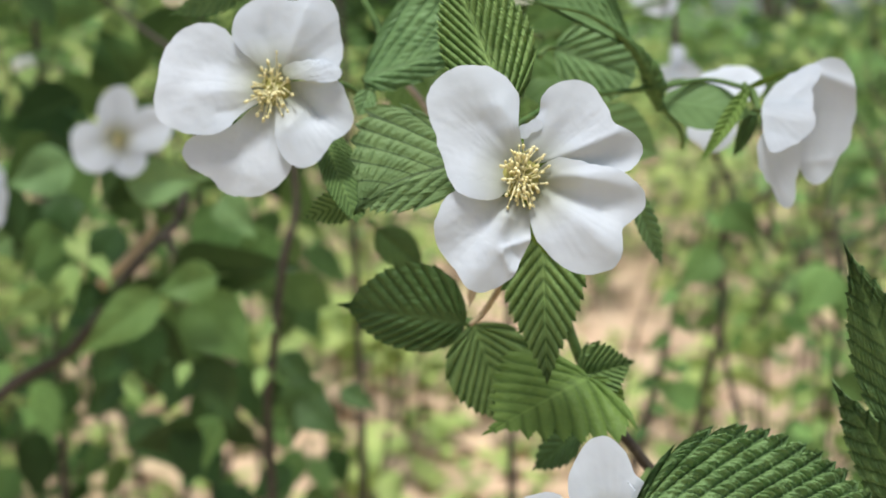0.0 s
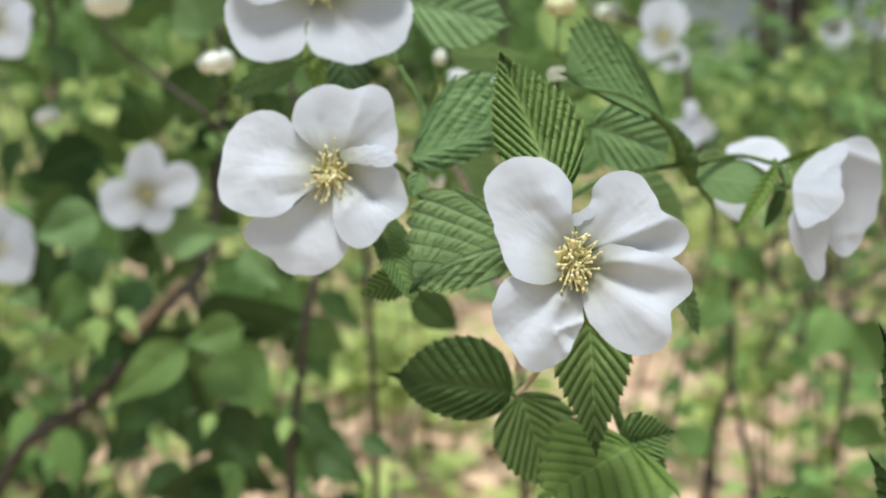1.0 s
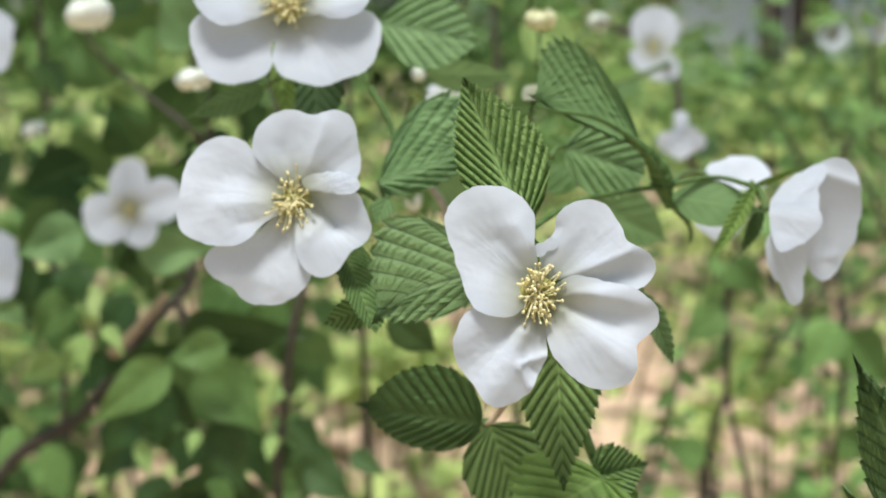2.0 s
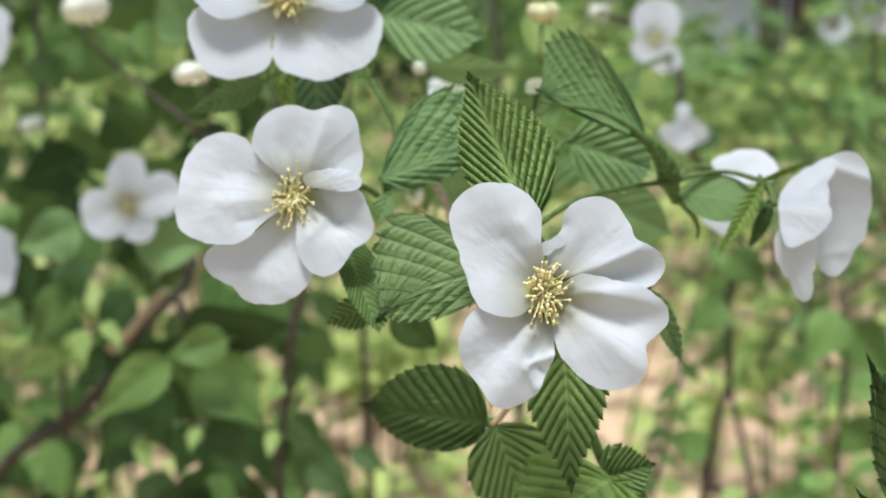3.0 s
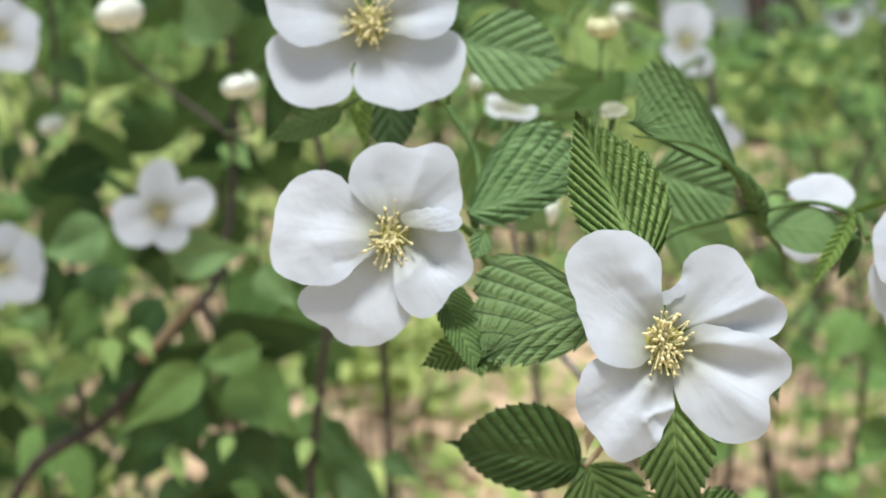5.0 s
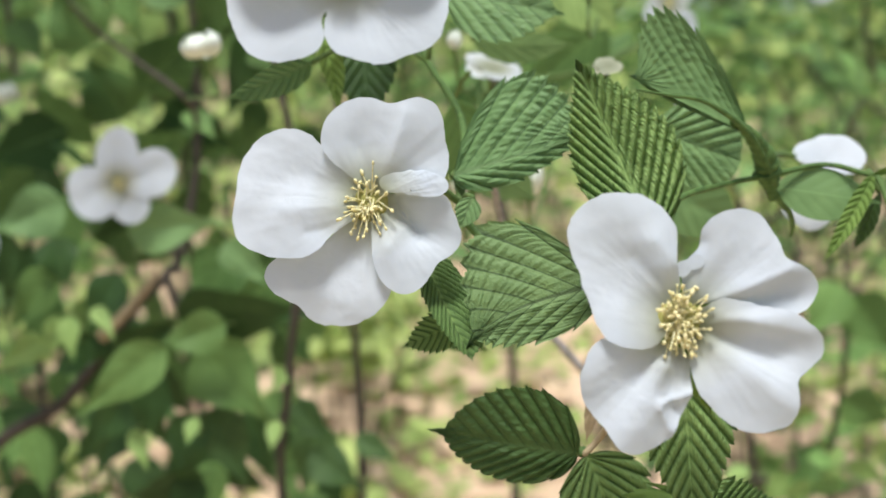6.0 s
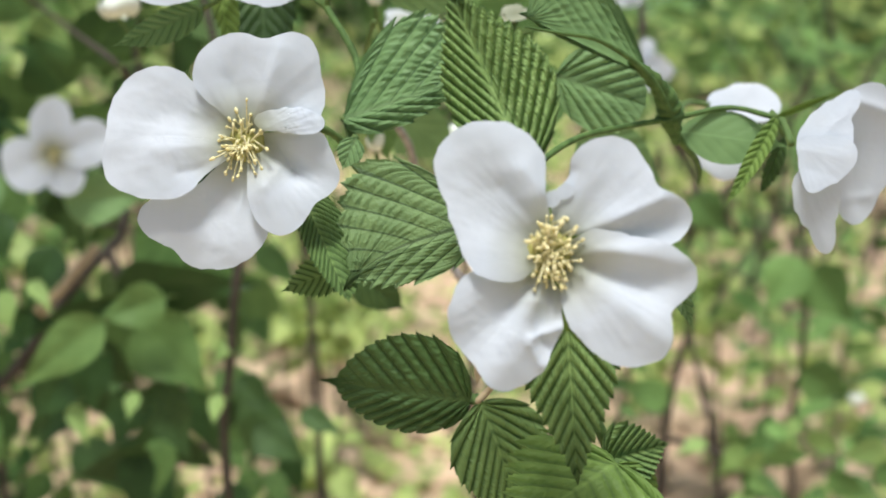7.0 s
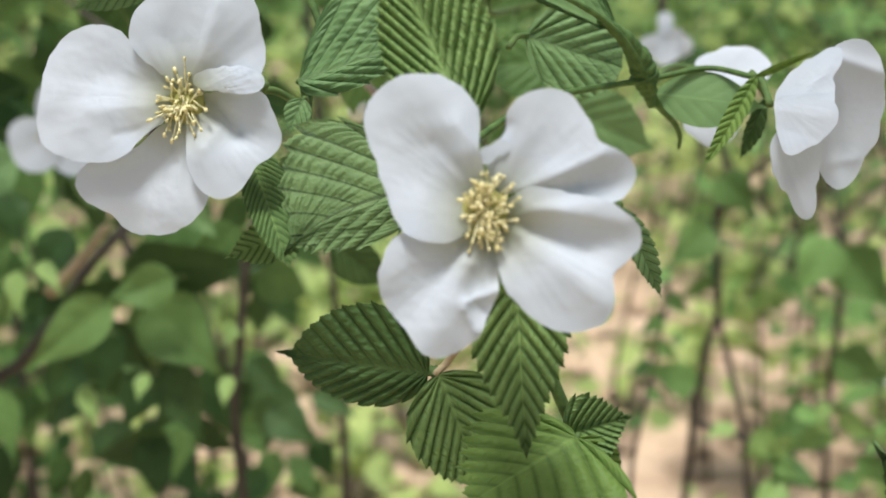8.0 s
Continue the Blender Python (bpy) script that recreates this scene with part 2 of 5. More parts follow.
def leaf_data(length, width, ribs=11, pleat=0.0006, fold=0.15, bend=0.15, teeth=0.05, peak=0.4, sweep=0.0, twist=0.0, wave=0.0, nu=0, nv=8, tip=0.95, drip=0.1, slant=1.35, left=(1.0, None, 0.0), right=(1.0, None, 0.0), hook=0.0, quilt=0.0, cells=15, seed=0):
    """A pointed, toothed leaf with parallel side veins, base at the origin, tip along +x, upper side +z.
    left, right: each half's share of the width, its own fold and how far its margin is drawn towards the tip. hook bends the tip sideways, quilt raises the tissue between the veins."""
    rnd = random.Random(seed)
    nu = nu or ribs * 10 + 1
    # the blade is an oval of width s**ea * (1 - s)**eb that ends in a thin drip tip
    eb = tip
    ea = peak / (1 - peak) * eb
    top = (ea / (ea + eb)) ** ea * (eb / (ea + eb)) ** eb
    ph = rnd.random() * 6
    lean = slant * rnd.uniform(0.95, 1.05)
    verts, uvs, start = [], [], 0.0
    for i in range(nu):
        s = i / (nu - 1)
        o = min(1.0, s / (1 - 0.8 * drip))
        w = width / 2 * (max(o, 1e-6) ** ea) * (max(1 - o, 0) ** eb) / top
        w = (w ** 3 + (0.09 * width * min(1.0, (1 - s) / (1.8 * drip)) * min(1.0, 4 * s)) ** 3) ** (1 / 3)
        # a side vein leaves the midrib at `start` and meets the margin at s
        start = max(start + 0.05 / nu, s - lean * (0.42 + 0.85 * s) * w / length)
        at = ribs * (0.45 * s + 0.55 * start)
        big, small = at % 1.0, (3 * at) % 1.0
        ridge = abs(math.sin(math.pi * at)) ** 0.75
        for j in range(-nv, nv + 1):
            v = j / nv
            av = abs(v)
            share, own, drawn = left if v >= 0 else right
            own = fold if own is None else own
            y = w * av ** 0.93
            x = length * (start + (s - start) * av)
            edge = max(0.0, (av - 0.7) / 0.3) ** 1.6 * min(1, w / (0.15 * width))
            tooth = edge * teeth * width * (0.8 * big + 0.3 * small - 0.5)
            y += tooth
            x += 0.6 * tooth
            z = pleat * ridge * min(1.0, av * 3.5) * (0.3 + 0.7 * min(1, w / (0.3 * width)))
            if quilt:
                cell = Vector((math.floor(at) * 5.17 + (31 if v < 0 else 0), av * cells, seed))
                z += quilt * (noise.noise(cell) + 0.4 * math.sin(math.pi * av * cells + 2.4 * math.floor(at))) * (0.25 + 0.75 * ridge) * min(1.0, av * 3.0)
            y *= share
            t = x / length
            x += drawn * y
            z += y * math.sin(own) * (1 - 0.35 * av)
            y *= math.cos(own)
            z -= bend * length * t * t
            z += wave * width * math.sin(t * 9 + ph + (2 if v < 0 else 0)) * av * av
            yy = y if v >= 0 else -y
            yy += (sweep * t * t + hook * t ** 4) * length
            if twist:
                a = twist * t
                yy, z = yy * math.cos(a) - z * math.sin(a), yy * math.sin(a) + z * math.cos(a)
            verts.append((x, yy, z))
            uvs.append((at, 0.5 + 0.5 * v))
    return verts, grid_faces(nu, 2 * nv + 1), uvs


def leaf_frame(base, tip_at, roll=0.0, facing=(-0.01, 0.0, 0.92)):
    """The pose of a leaf from base to tip, upper side turned to the open side of the bush, then rolled about its midrib."""
    base, tip_at = Vector(base), Vector(tip_at)
    x = (tip_at - base).normalized()
    z = Vector(facing) - (base + tip_at) / 2
    z = (z - x * z.dot(x)).normalized()
    y = z.cross(x)
    m = Matrix((x, y, z)).transposed().to_4x4()
    m.translation = base
    return m @ pose(0, 0, 0, roll, 0, 0)


def leaf_part(parent, base, tip_at, width, material, roll=0.0, label="", name="leaf", stalk=None, **shape):
    length = (Vector(tip_at) - Vector(base)).length
    v, f, uv = leaf_data(length, width, **shape)
    inv = parent.matrix_basis.inverted()
    ob = part(name, mesh_from(name, v, f, material, uv), parent, inv @ leaf_frame(base, tip_at, roll), label)
    if stalk is not None:
        mid = (Vector(base) + Vector(stalk)) / 2 + Vector((0, 0.002, 0.001))
        part("leaf_stalk", tube("leaf_stalk", [inv @ Vector(stalk), inv @ mid, inv @ Vector(base)], 0.0008, 0.0007, M_STEM, 4, 6), parent)
    return ob


def petal_mesh(centre, r0, waves, bowl=4.5, lift=0.0, creases=(), folds=(), rim=0.0, curl=0.0, tilt=(0.0, 0.0), ruffle=0.5, claw=True, crumple=0.05, seed=0, rings=26, spokes=104):
    """A petal as a rounded sheet (millimetres in the flower's plane): its outline is a circle with six waves, and it dips towards the flower's centre."""
    cx, cy = centre
    verts, uvs = [], []

    def height(x, y, t):
        rho, phi = math.hypot(x, y), math.atan2(y, x)
        z = lift + bowl * (1 - math.exp(-rho / 9.0)) - 0.45 * curl * (rho / 25.0) ** 3
        for at, amp, wide in creases:
            d = (math.degrees(phi) - at + 180) % 360 - 180
            z += 0.6 * amp * min(1.0, rho / 12.0) * math.exp(-(d / wide) ** 2)
        # sharper folds and dents along short lines
        for (ax, ay), (bx, by), amp, wide in folds:
            dx, dy = bx - ax, by - ay
            u = max(0.0, min(1.0, ((x - ax) * dx + (y - ay) * dy) / (dx * dx + dy * dy)))
            d = math.hypot(x - ax - u * dx, y - ay - u * dy)
            z += amp * math.exp(-math.sqrt((d / wide) ** 2 + 0.04) * 1.4)
        z += 0.2 * rim * t ** 5
        z += tilt[0] * (x - cx) + tilt[1] * (y - cy)
        p = Vector((x * 0.12 + seed * 7.3, y * 0.12, seed * 1.7))
        z += 0.6 * ruffle * (noise.noise(p) + 0.22 * noise.noise(p * 2.3)) * min(1.0, rho / 8.0)
        # fine ribs that fan out from the claw
        s = Vector((phi * 9.0, rho * 0.06, seed * 3.1))
        z += crumple * (noise.noise(p * 4.5) + 0.5 * noise.noise(p * 10.0))
        z += (0.09 if claw else 0.04) * (noise.noise(s) + 0.6 * noise.noise(s * 2.7)) * min(1.0, rho / 10.0)
        return z

    def put(x, y, t):
        verts.append((x * 0.000985, y * 0.000985, height(x, y, t) * 0.001))
        uvs.append((math.atan2(y, x) / (2 * math.pi) + 0.5 if math.hypot(x, y) > 0.01 else 0.5, min(1.0, math.hypot(x, y) / 26.0) if claw else 0.8))

    put(cx, cy, 0)
    for i in range(1, rings + 1):
        t = i / rings
        for k in range(spokes):
            f = 2 * math.pi * k / spokes - math.pi
            r = r0 + sum(waves[2 * h] * math.cos((h + 1) * f) + waves[2 * h + 1] * math.sin((h + 1) * f) for h in range(len(waves) // 2)) if t > 0.4 else r0
            r = r0 + (r - r0) * max(0.0, (t - 0.2) / 0.8) if t > 0.4 else r0
            w = Vector((cx + r * math.cos(f), cy + r * math.sin(f), seed * 5.0))
            r += max(0.0, t - 0.7) * min(1.0, (r0 / 12) ** 2) * (noise.noise(w * 0.35) + 0.6 * noise.noise(w * 0.9))
            put(cx + t * r * math.cos(f), cy + t * r * math.sin(f), t)
    faces = [(0, 1 + k, 1 + (k + 1) % spokes) for k in range(spokes)]
    for i in range(rings - 1):
        a, b = 1 + i * spokes, 1 + (i + 1) * spokes
        faces += [(a + k, b + k, b + (k + 1) % spokes, a + (k + 1) % spokes) for k in range(spokes)]
    return mesh_from("petal", verts, faces, M_PETAL, uvs)


def stamen_mesh(tall, lean, seed):
    rnd = random.Random(seed)
    tip_at = Vector((lean, 0, tall))
    v, f = tube_data([(0, 0, 0), (lean * 0.35, 0, tall * 0.55), tip_at], 0.00024, 0.00016, 4, 5)
    return v, f, tip_at


def flower_heart(flower, count, spread, tall, seed, offset=(0, 0, 0), oval=1.0):
    """Receptacle and a tuft of stamens, each with its anther."""
    rnd = random.Random(seed)
    bm = bmesh.new()
    bmesh.ops.create_uvsphere(bm, u_segments=14, v_segments=8, radius=0.0045)
    for v in bm.verts:
        v.co.z *= 0.4
        v.co += Vector(offset)
    me = bpy.data.meshes.new("receptacle")
    bm.to_mesh(me)
    bm.free()
    me.polygons.foreach_set("use_smooth", [True] * len(me.polygons))
    me.materials.append(M_HEART)
    part("receptacle", me, flower)
    bm = bmesh.new()
    bmesh.ops.create_uvsphere(bm, u_segments=7, v_segments=5, radius=0.00038)
    for v in bm.verts:
        v.co.x *= 1.7
        v.co.y *= 0.95 + 0.25 * math.sin(v.co.x * 9000)
        v.co.z *= 0.85
    am = bpy.data.meshes.new("anther")
    bm.to_mesh(am)
    bm.free()
    am.polygons.foreach_set("use_smooth", [True] * len(am.polygons))
    am.materials.append(M_ANTHER)
    for k in range(count):
        a = rnd.random() * 6.283
        lean = spread * rnd.random() ** 0.7 * 1.3
        if oval != 1.0:
            # a tuft that is longer than wide
            a = math.atan2(math.sin(a) * oval, math.cos(a))
            lean *= 1 + (oval - 1) * abs(math.sin(a))
        foot = Vector(offset) + Vector((rnd.gauss(0, 0.0009), rnd.gauss(0, 0.0009) * oval, 0))
        turn = Matrix.Translation(foot) @ pose(0, 0, 0, rnd.uniform(-14, 14), rnd.uniform(-14, 14), math.degrees(a))
        v, f, at = stamen_mesh(tall * (0.55 + 0.55 * rnd.random()), lean, k)
        st = part("stamen", mesh_from("stamen", v, f, M_FILAMENT), flower, turn)
        s = 0.7 + 0.6 * rnd.random()
        part("anther", am, st, Matrix.Translation(at) @ pose(0, 0, 0, rnd.random() * 360, rnd.random() * 360, 0) @ Matrix.Scale(s, 4))


def sepals(flower, count, length, width, drop, start=0.0, seed=3):
    for k in range(count):
        v, f, uv = leaf_data(length, width, 6, 0.0002, 0.2, 0.2, 0.06, 0.35, nu=31, nv=4, seed=seed + k)
        part("sepal", mesh_from("sepal", v, f, M_LEAF_YOUNG, uv), flower, Matrix.Translation((0, 0, drop)) @ pose(0, 0, 0, 0, 0, start + k * 360 / count))


def flower_stalk(flower, points, r=0.0009):
    inv = flower.matrix_basis.inverted()
    part("flower_stalk", tube("flower_stalk", [(0, 0, -0.001)] + [inv @ Vector(p) for p in points], r, r * 1.1, M_STEM, 6, 8), flower)


# ---- the ground and the distance ----
def build_ground():
    n, half = 90, 150.0
    verts, faces = [], []
    for i in range(n + 1):
        for j in range(n + 1):
            # cells widen away from the bush
            x = half * math.copysign(abs(2 * j / n - 1) ** 3, 2 * j / n - 1)
            y = half * math.copysign(abs(2 * i / n - 1) ** 3, 2 * i / n - 1) + 2.5
            z = 0.06 * noise.noise(Vector((x * 0.5, y * 0.5, 0.3))) + 0.02 * noise.noise(Vector((x * 2.1, y * 2.1, 4.0)))
            verts.append((x, y, z))
    faces = grid_faces(n + 1, n + 1)
    ob = new("ground", mesh_from("ground", verts, faces, M_GROUND))
    tagged(ob, "bare tan woodland earth with mossy green patches", "ground", kind="structure")


build_ground()


def small_leaf(nu=7, nv=2, seed=0, width=0.5, bend=0.25):
    return leaf_data(1.0, width, 3, 0.0, 0.25, bend, 0.0, 0.42, nu=nu, nv=nv, seed=seed)


LOW = [small_leaf(6, 1, s, 0.5 + 0.1 * s, 0.15 + 0.1 * s) for s in range(3)]


def scatter_mesh(name, poses, material):
    """Many leaves joined into one mesh."""
    vs, fs, uvs = [], [], []
    for k, m in enumerate(poses):
        v, f, uv = LOW[k % len(LOW)]
        a = np.array(v) @ np.array(m.to_3x3()).T + np.array(m.translation)
        o = sum(len(x) for x in vs)
        vs.append(a)
        fs += [tuple(i + o for i in q) for q in f]
        uvs.append(np.array(uv))
    return mesh_from(name, np.concatenate(vs).tolist(), fs, material, np.concatenate(uvs))


def random_leaf_pose(rnd, at, size):
    return pose(*at, rnd.uniform(-50, 50), rnd.uniform(-35, 35), rnd.uniform(0, 360)) @ Matrix.Scale(size, 4)


def clump_poses(rnd, centre, radius, count, size):
    out = []
    for _ in range(count):
        d = Vector((rnd.gauss(0, 1), rnd.gauss(0, 1), rnd.gauss(0, 0.8))).normalized() * radius * rnd.random() ** 0.45
        out.append(random_leaf_pose(rnd, Vector(centre) + d, size * rnd.uniform(0.6, 1.3)))
    return out


# ---- the flowers in front ----
FLOWERS = "white flowers on the bush"


def flower(at, turn, label, heart=(30, 0.0042, 0.0062, 1), sepal=(4, 0.019, 0.009, -0.0005, 20)):
    ob = thing("white_flower", pose(*at, *turn), label, "flower", FLOWERS)
    if heart:
        flower_heart(ob, *heart)
    if sepal:
        sepals(ob, *sepal)
    return ob


def add_petal(ob, centre, r0, waves, **shape):
    return part("petal", petal_mesh(centre, r0, waves, **shape), ob)


flower_a = flower((0.0182, 0.281, 0.8655), (78.8, 1.0, -3.0), "large open white flower with four crinkled petals and yellow stamens", (110, 0.0031, 0.0036, 4, (-0.0012, 0.0008, 0.0012), 1.5))
flower_a.matrix_basis = flower_a.matrix_basis @ Matrix.Scale(0.99, 4)
add_petal(flower_a, *((-11.3, 11.1), 12.53, (0.04, 0.14, -2.68, -1.33, -0.23, 0.68, -0.18, -0.05, 0.0, -0.15, -0.09, 0.04, 0.04, -0.11, -0.07, -0.05)), seed=1, lift=1.0, bowl=4.0, curl=3.2, creases=[(150, -2.6, 22), (112, 1.4, 14), (205, 1.6, 22)], folds=[((-10.3, 13.0), (-2.7, 6.1), -1.3, 4), ((-6.3, 16.2), (-2.4, 12.0), 0.9, 3)], rim=-1.0, ruffle=0.8)
add_petal(flower_a, *((11.7, 11.3), 10.5, (-0.3, 0.29, 1.32, -1.45, 0.04, -2.19, 0.02, -0.22, -0.03, -0.82, -0.25, -0.02, -0.0, -0.1, 0.07, -0.2, 0.01, 0.04, 0.23, -0.16, -0.12, -0.09)), seed=2, lift=-0.2, bowl=4.0, curl=1.0, creases=[(14, -2.0, 10), (30, 1.0, 12), (75, 1.2, 16)], folds=[((4.8, 4.5), (19.9, 11.0), 1.3, 2.2), ((5.2, 3.1), (21.5, 5.8), -0.9, 3), ((0.5, 12.6), (3.1, 16.2), -1.2, 2)], rim=-0.8, ruffle=0.7)
add_petal(flower_a, *((12.7, -7.0), 12.54, (-0.08, 0.0, -0.24, -0.29, 0.11, 1.25, -0.23, 0.81, 0.1, 0.27, 0.14, 0.28, 0.21, 0.12, 0.04, 0.03)), seed=3, lift=0.9, bowl=4.0, curl=1.2, creases=[(4, 1.6, 9), (-12, -1.8, 14), (-34, 1.0, 12), (-60, -0.8, 14)], folds=[((6.2, 2.0), (23.2, -1.4), 1.3, 3), ((7.5, -2.7), (17.1, -6.2), -1.7, 4), ((13.1, -8.9), (19.4, -15.2), 0.8, 3)], rim=-0.8, ruffle=0.8)
add_petal(flower_a, *((-9.3, -12.8), 10.93, (0.01, 0.02, -0.23, -0.31, -0.04, 1.06, -0.05, 0.23, -0.2, -0.29, -0.01, 0.03, 0.09, -0.08, 0.09, -0.13)), seed=4, lift=-0.4, bowl=3.6, curl=1.5, creases=[(-118, 1.8, 9), (-135, -1.6, 12), (-160, 0.8, 14), (-100, -1.2, 8)], folds=[((-4.4, -15.1), (1.4, -13.1), 1.9, 1.6), ((-4.8, -16.4), (-2.7, -20.5), 1.5, 1.3), ((-3.7, -14.1), (-1.0, -17.3), -1.0, 1.4), ((-4.7, -7.8), (-1.0, -8.9), 0.8, 2)], rim=-0.6, ruffle=0.9, crumple=0.09)
add_petal(flower_a, *((0.4, 11.6), 2.1, (0.0, 0.0, 0.5, 0.85, 0.1, 0.1)), seed=6, lift=0.5, bowl=4.0, rings=8, spokes=36, ruffle=0.2, claw=False)
flower_b = flower((-0.0421, 0.325, 0.8837), (78.8, 1.0, -3.0), "open white flower with broad petals, one with a folded lip", (58, 0.0052, 0.0034, 8, (0.0, -0.0002, 0.0012), 1.15), (4, 0.016, 0.008, -0.0045, -15))
flower_b.matrix_basis = flower_b.matrix_basis @ Matrix.Scale(0.992, 4)
add_petal(flower_b, *((-16.9, 0.8), 13.94, (-0.03, -0.02, -0.26, 0.04, 1.16, -0.52, 0.42, 0.12, 0.55, 0.03, 0.06, -0.09)), seed=1, lift=1.5, bowl=4.5, tilt=(0.0, -0.09), curl=0.5, creases=[(160, -1.7, 19), (222, -0.5, 14)], folds=[((-18.2, 5.5), (-7.0, 4.0), -0.7, 5), ((-18.7, -2.1), (-7.0, -1.4), 1.0, 3.5), ((-13.3, -7.2), (-9.7, -6.6), -0.8, 2)], rim=-1.0, crumple=0.07, ruffle=0.8)
add_petal(flower_b, *((4.4, 12.3), 12.46, (0.04, -0.1, 1.82, -0.67, -0.27, 0.6, -0.57, -0.46, -0.69, -0.19, 0.13, 0.03)), seed=2, lift=1.8, bowl=4.5, curl=0.5, creases=[(100, -2.2, 13), (62, 1.0, 14), (35, -1.4, 12)], folds=[((-2.8, 12.7), (0.0, 6.6), -0.9, 4), ((4.8, 8.4), (8.4, 18.7), 0.9, 3)], rim=-0.8, ruffle=0.7)
add_petal(flower_b, *((9.9, -8.2), 10.56, (-0.01, 0.11, -0.7, 0.72, 0.71, 0.84, 0.02, -0.33, 0.23, -0.46, 0.1, 0.02)), seed=3, lift=1.0, bowl=4.0, curl=0.2, creases=[(-28, -2.4, 14), (-68, 1.2, 14)], folds=[((6.3, -0.7), (11.2, -7.0), -3.2, 2.6), ((4.8, -10.3), (8.4, -5.4), 0.8, 3)], rim=-0.6, ruffle=0.7)
add_petal(flower_b, *((-7.5, -17.1), 11.75, (0.24, -0.35, 1.15, 0.71, -1.97, -0.21, 0.47, -1.04, -0.14, -0.42, 0.55, -0.1)), seed=4, lift=-1.6, bowl=4.0, curl=1.2, creases=[(-110, -1.4, 14), (-135, 0.8, 14), (-85, 0.8, 12)], folds=[((-8.4, -16.3), (-4.2, -10.3), -0.9, 4), ((-15.7, -19.9), (-3.6, -23.5), 0.6, 5)], rim=-0.8, crumple=0.07, ruffle=0.7)
add_petal(flower_b, *((10.4, 3.7), 4.5, (0.14, 0.09, 2.2, -0.26, -0.16, -0.08, 0.69, -0.18, -0.19, -0.07, 0.29, -0.09)), seed=5, lift=3.0, bowl=3.6, curl=0.0, creases=[(20, 0.8, 10)], rim=-0.6, tilt=(0.0, -0.15), ruffle=0.6, crumple=0.1)
flower_e = flower((-0.049, 0.385, 0.935), (80.9, 0.6, -0.2), "open white flower high on the bush, with four round petals", (70, 0.0046, 0.004, 13, (0, 0, 0.0025)), (4, 0.011, 0.005, -0.004, 20))
flower_e.matrix_basis = flower_e.matrix_basis @ Matrix.Scale(1.124, 4)
add_petal(flower_e, *((-13.9, 8.0), 13.5, (-0.03, -0.04, -1.27, 0.43, -0.26, -0.36, -0.08, -0.42, -0.09, -0.05, -0.07, 0.05)), seed=1, lift=2.2, bowl=5.0, curl=0.8, creases=[(168, -2.2, 14), (205, 1.0, 12)], rim=-1.2, ruffle=0.7)
add_petal(flower_e, *((11.8, 8.3), 12.04, (0.01, -0.06, -1.45, -0.34, 0.11, -0.64, -0.23, 0.31, 0.11, 0.12, -0.04, -0.06)), seed=2, lift=2.2, bowl=5.0, curl=0.8, creases=[(12, -2.4, 13), (50, 1.0, 14)], rim=-1.2, ruffle=0.7)
add_petal(flower_e, *((-14.2, -10.3), 11.53, (-0.15, -0.25, 0.83, 0.45, -0.47, 1.29, -1.0, 0.18, -0.53, 0.19, -0.26, -0.08)), seed=3, lift=-1.4, bowl=4.0, curl=0.3, tilt=(0.0, -0.16), creases=[(-150, -1.2, 14)], rim=-0.6, ruffle=0.5)
add_petal(flower_e, *((9.8, -10.8), 12.74, (-0.09, -0.13, 2.14, 0.46, 0.52, 0.56, -0.48, 0.34, -0.08, -0.24, -0.29, 0.06)), seed=4, lift=-1.0, bowl=4.0, curl=0.3, tilt=(0.0, -0.16), creases=[(-60, -1.0, 12), (-30, 0.8, 14)], rim=-0.6, ruffle=0.5)
flower_j = flower((0.0371, 0.27, 0.7856), (80.0, -0.0, 0.0), "white flower with cupped petals low on the bush")
add_petal(flower_j, *((1.0, 11.8), 10.78, (-0.32, -0.31, -0.23, -2.79, 0.73, -0.93, 0.46, 0.01, -0.2, -0.13, -0.15, -0.29)), seed=1, lift=1.5, bowl=5.0, curl=1.0, creases=[(70, 2.2, 12), (105, -1.6, 14)], rim=-1.0)
add_petal(flower_j, *((-15.7, 1.5), 10.38, (-0.18, -0.03, 0.26, -0.51, 0.06, -1.16, 0.44, -0.58, 0.33, -0.4, 0.18, -0.22)), seed=2, lift=0.0, bowl=5.0, curl=0.5, creases=[(175, -1.6, 16)], rim=-0.8)
add_petal(flower_j, *((13.0, -5.4), 10.66, (0.03, 0.01, 0.57, -1.23, -0.15, 0.13, -0.09, -0.25, 0.04, 0.12, -0.09, -0.02)), seed=3, lift=1.0, bowl=5.0, curl=0.5, creases=[(-20, -1.6, 16)], rim=-0.8)
add_petal(flower_j, *((-1.6, -15.3), 10.18, (-0.01, -0.1, -0.8, 0.04, -0.14, -0.74, 0.31, -0.11, -0.05, 0.29, -0.2, -0.06)), seed=4, lift=0.0, bowl=5.0, curl=0.5, creases=[(-95, -1.6, 16)], rim=-0.8)
flower_c = flower((0.0888, 0.362, 0.8756), (78.3, 1.7, -0.8), "half-open white flower turned sideways, petals drooping", (8, 0.002, 0.004, 5, (0.006, -0.004, -0.001)), None)
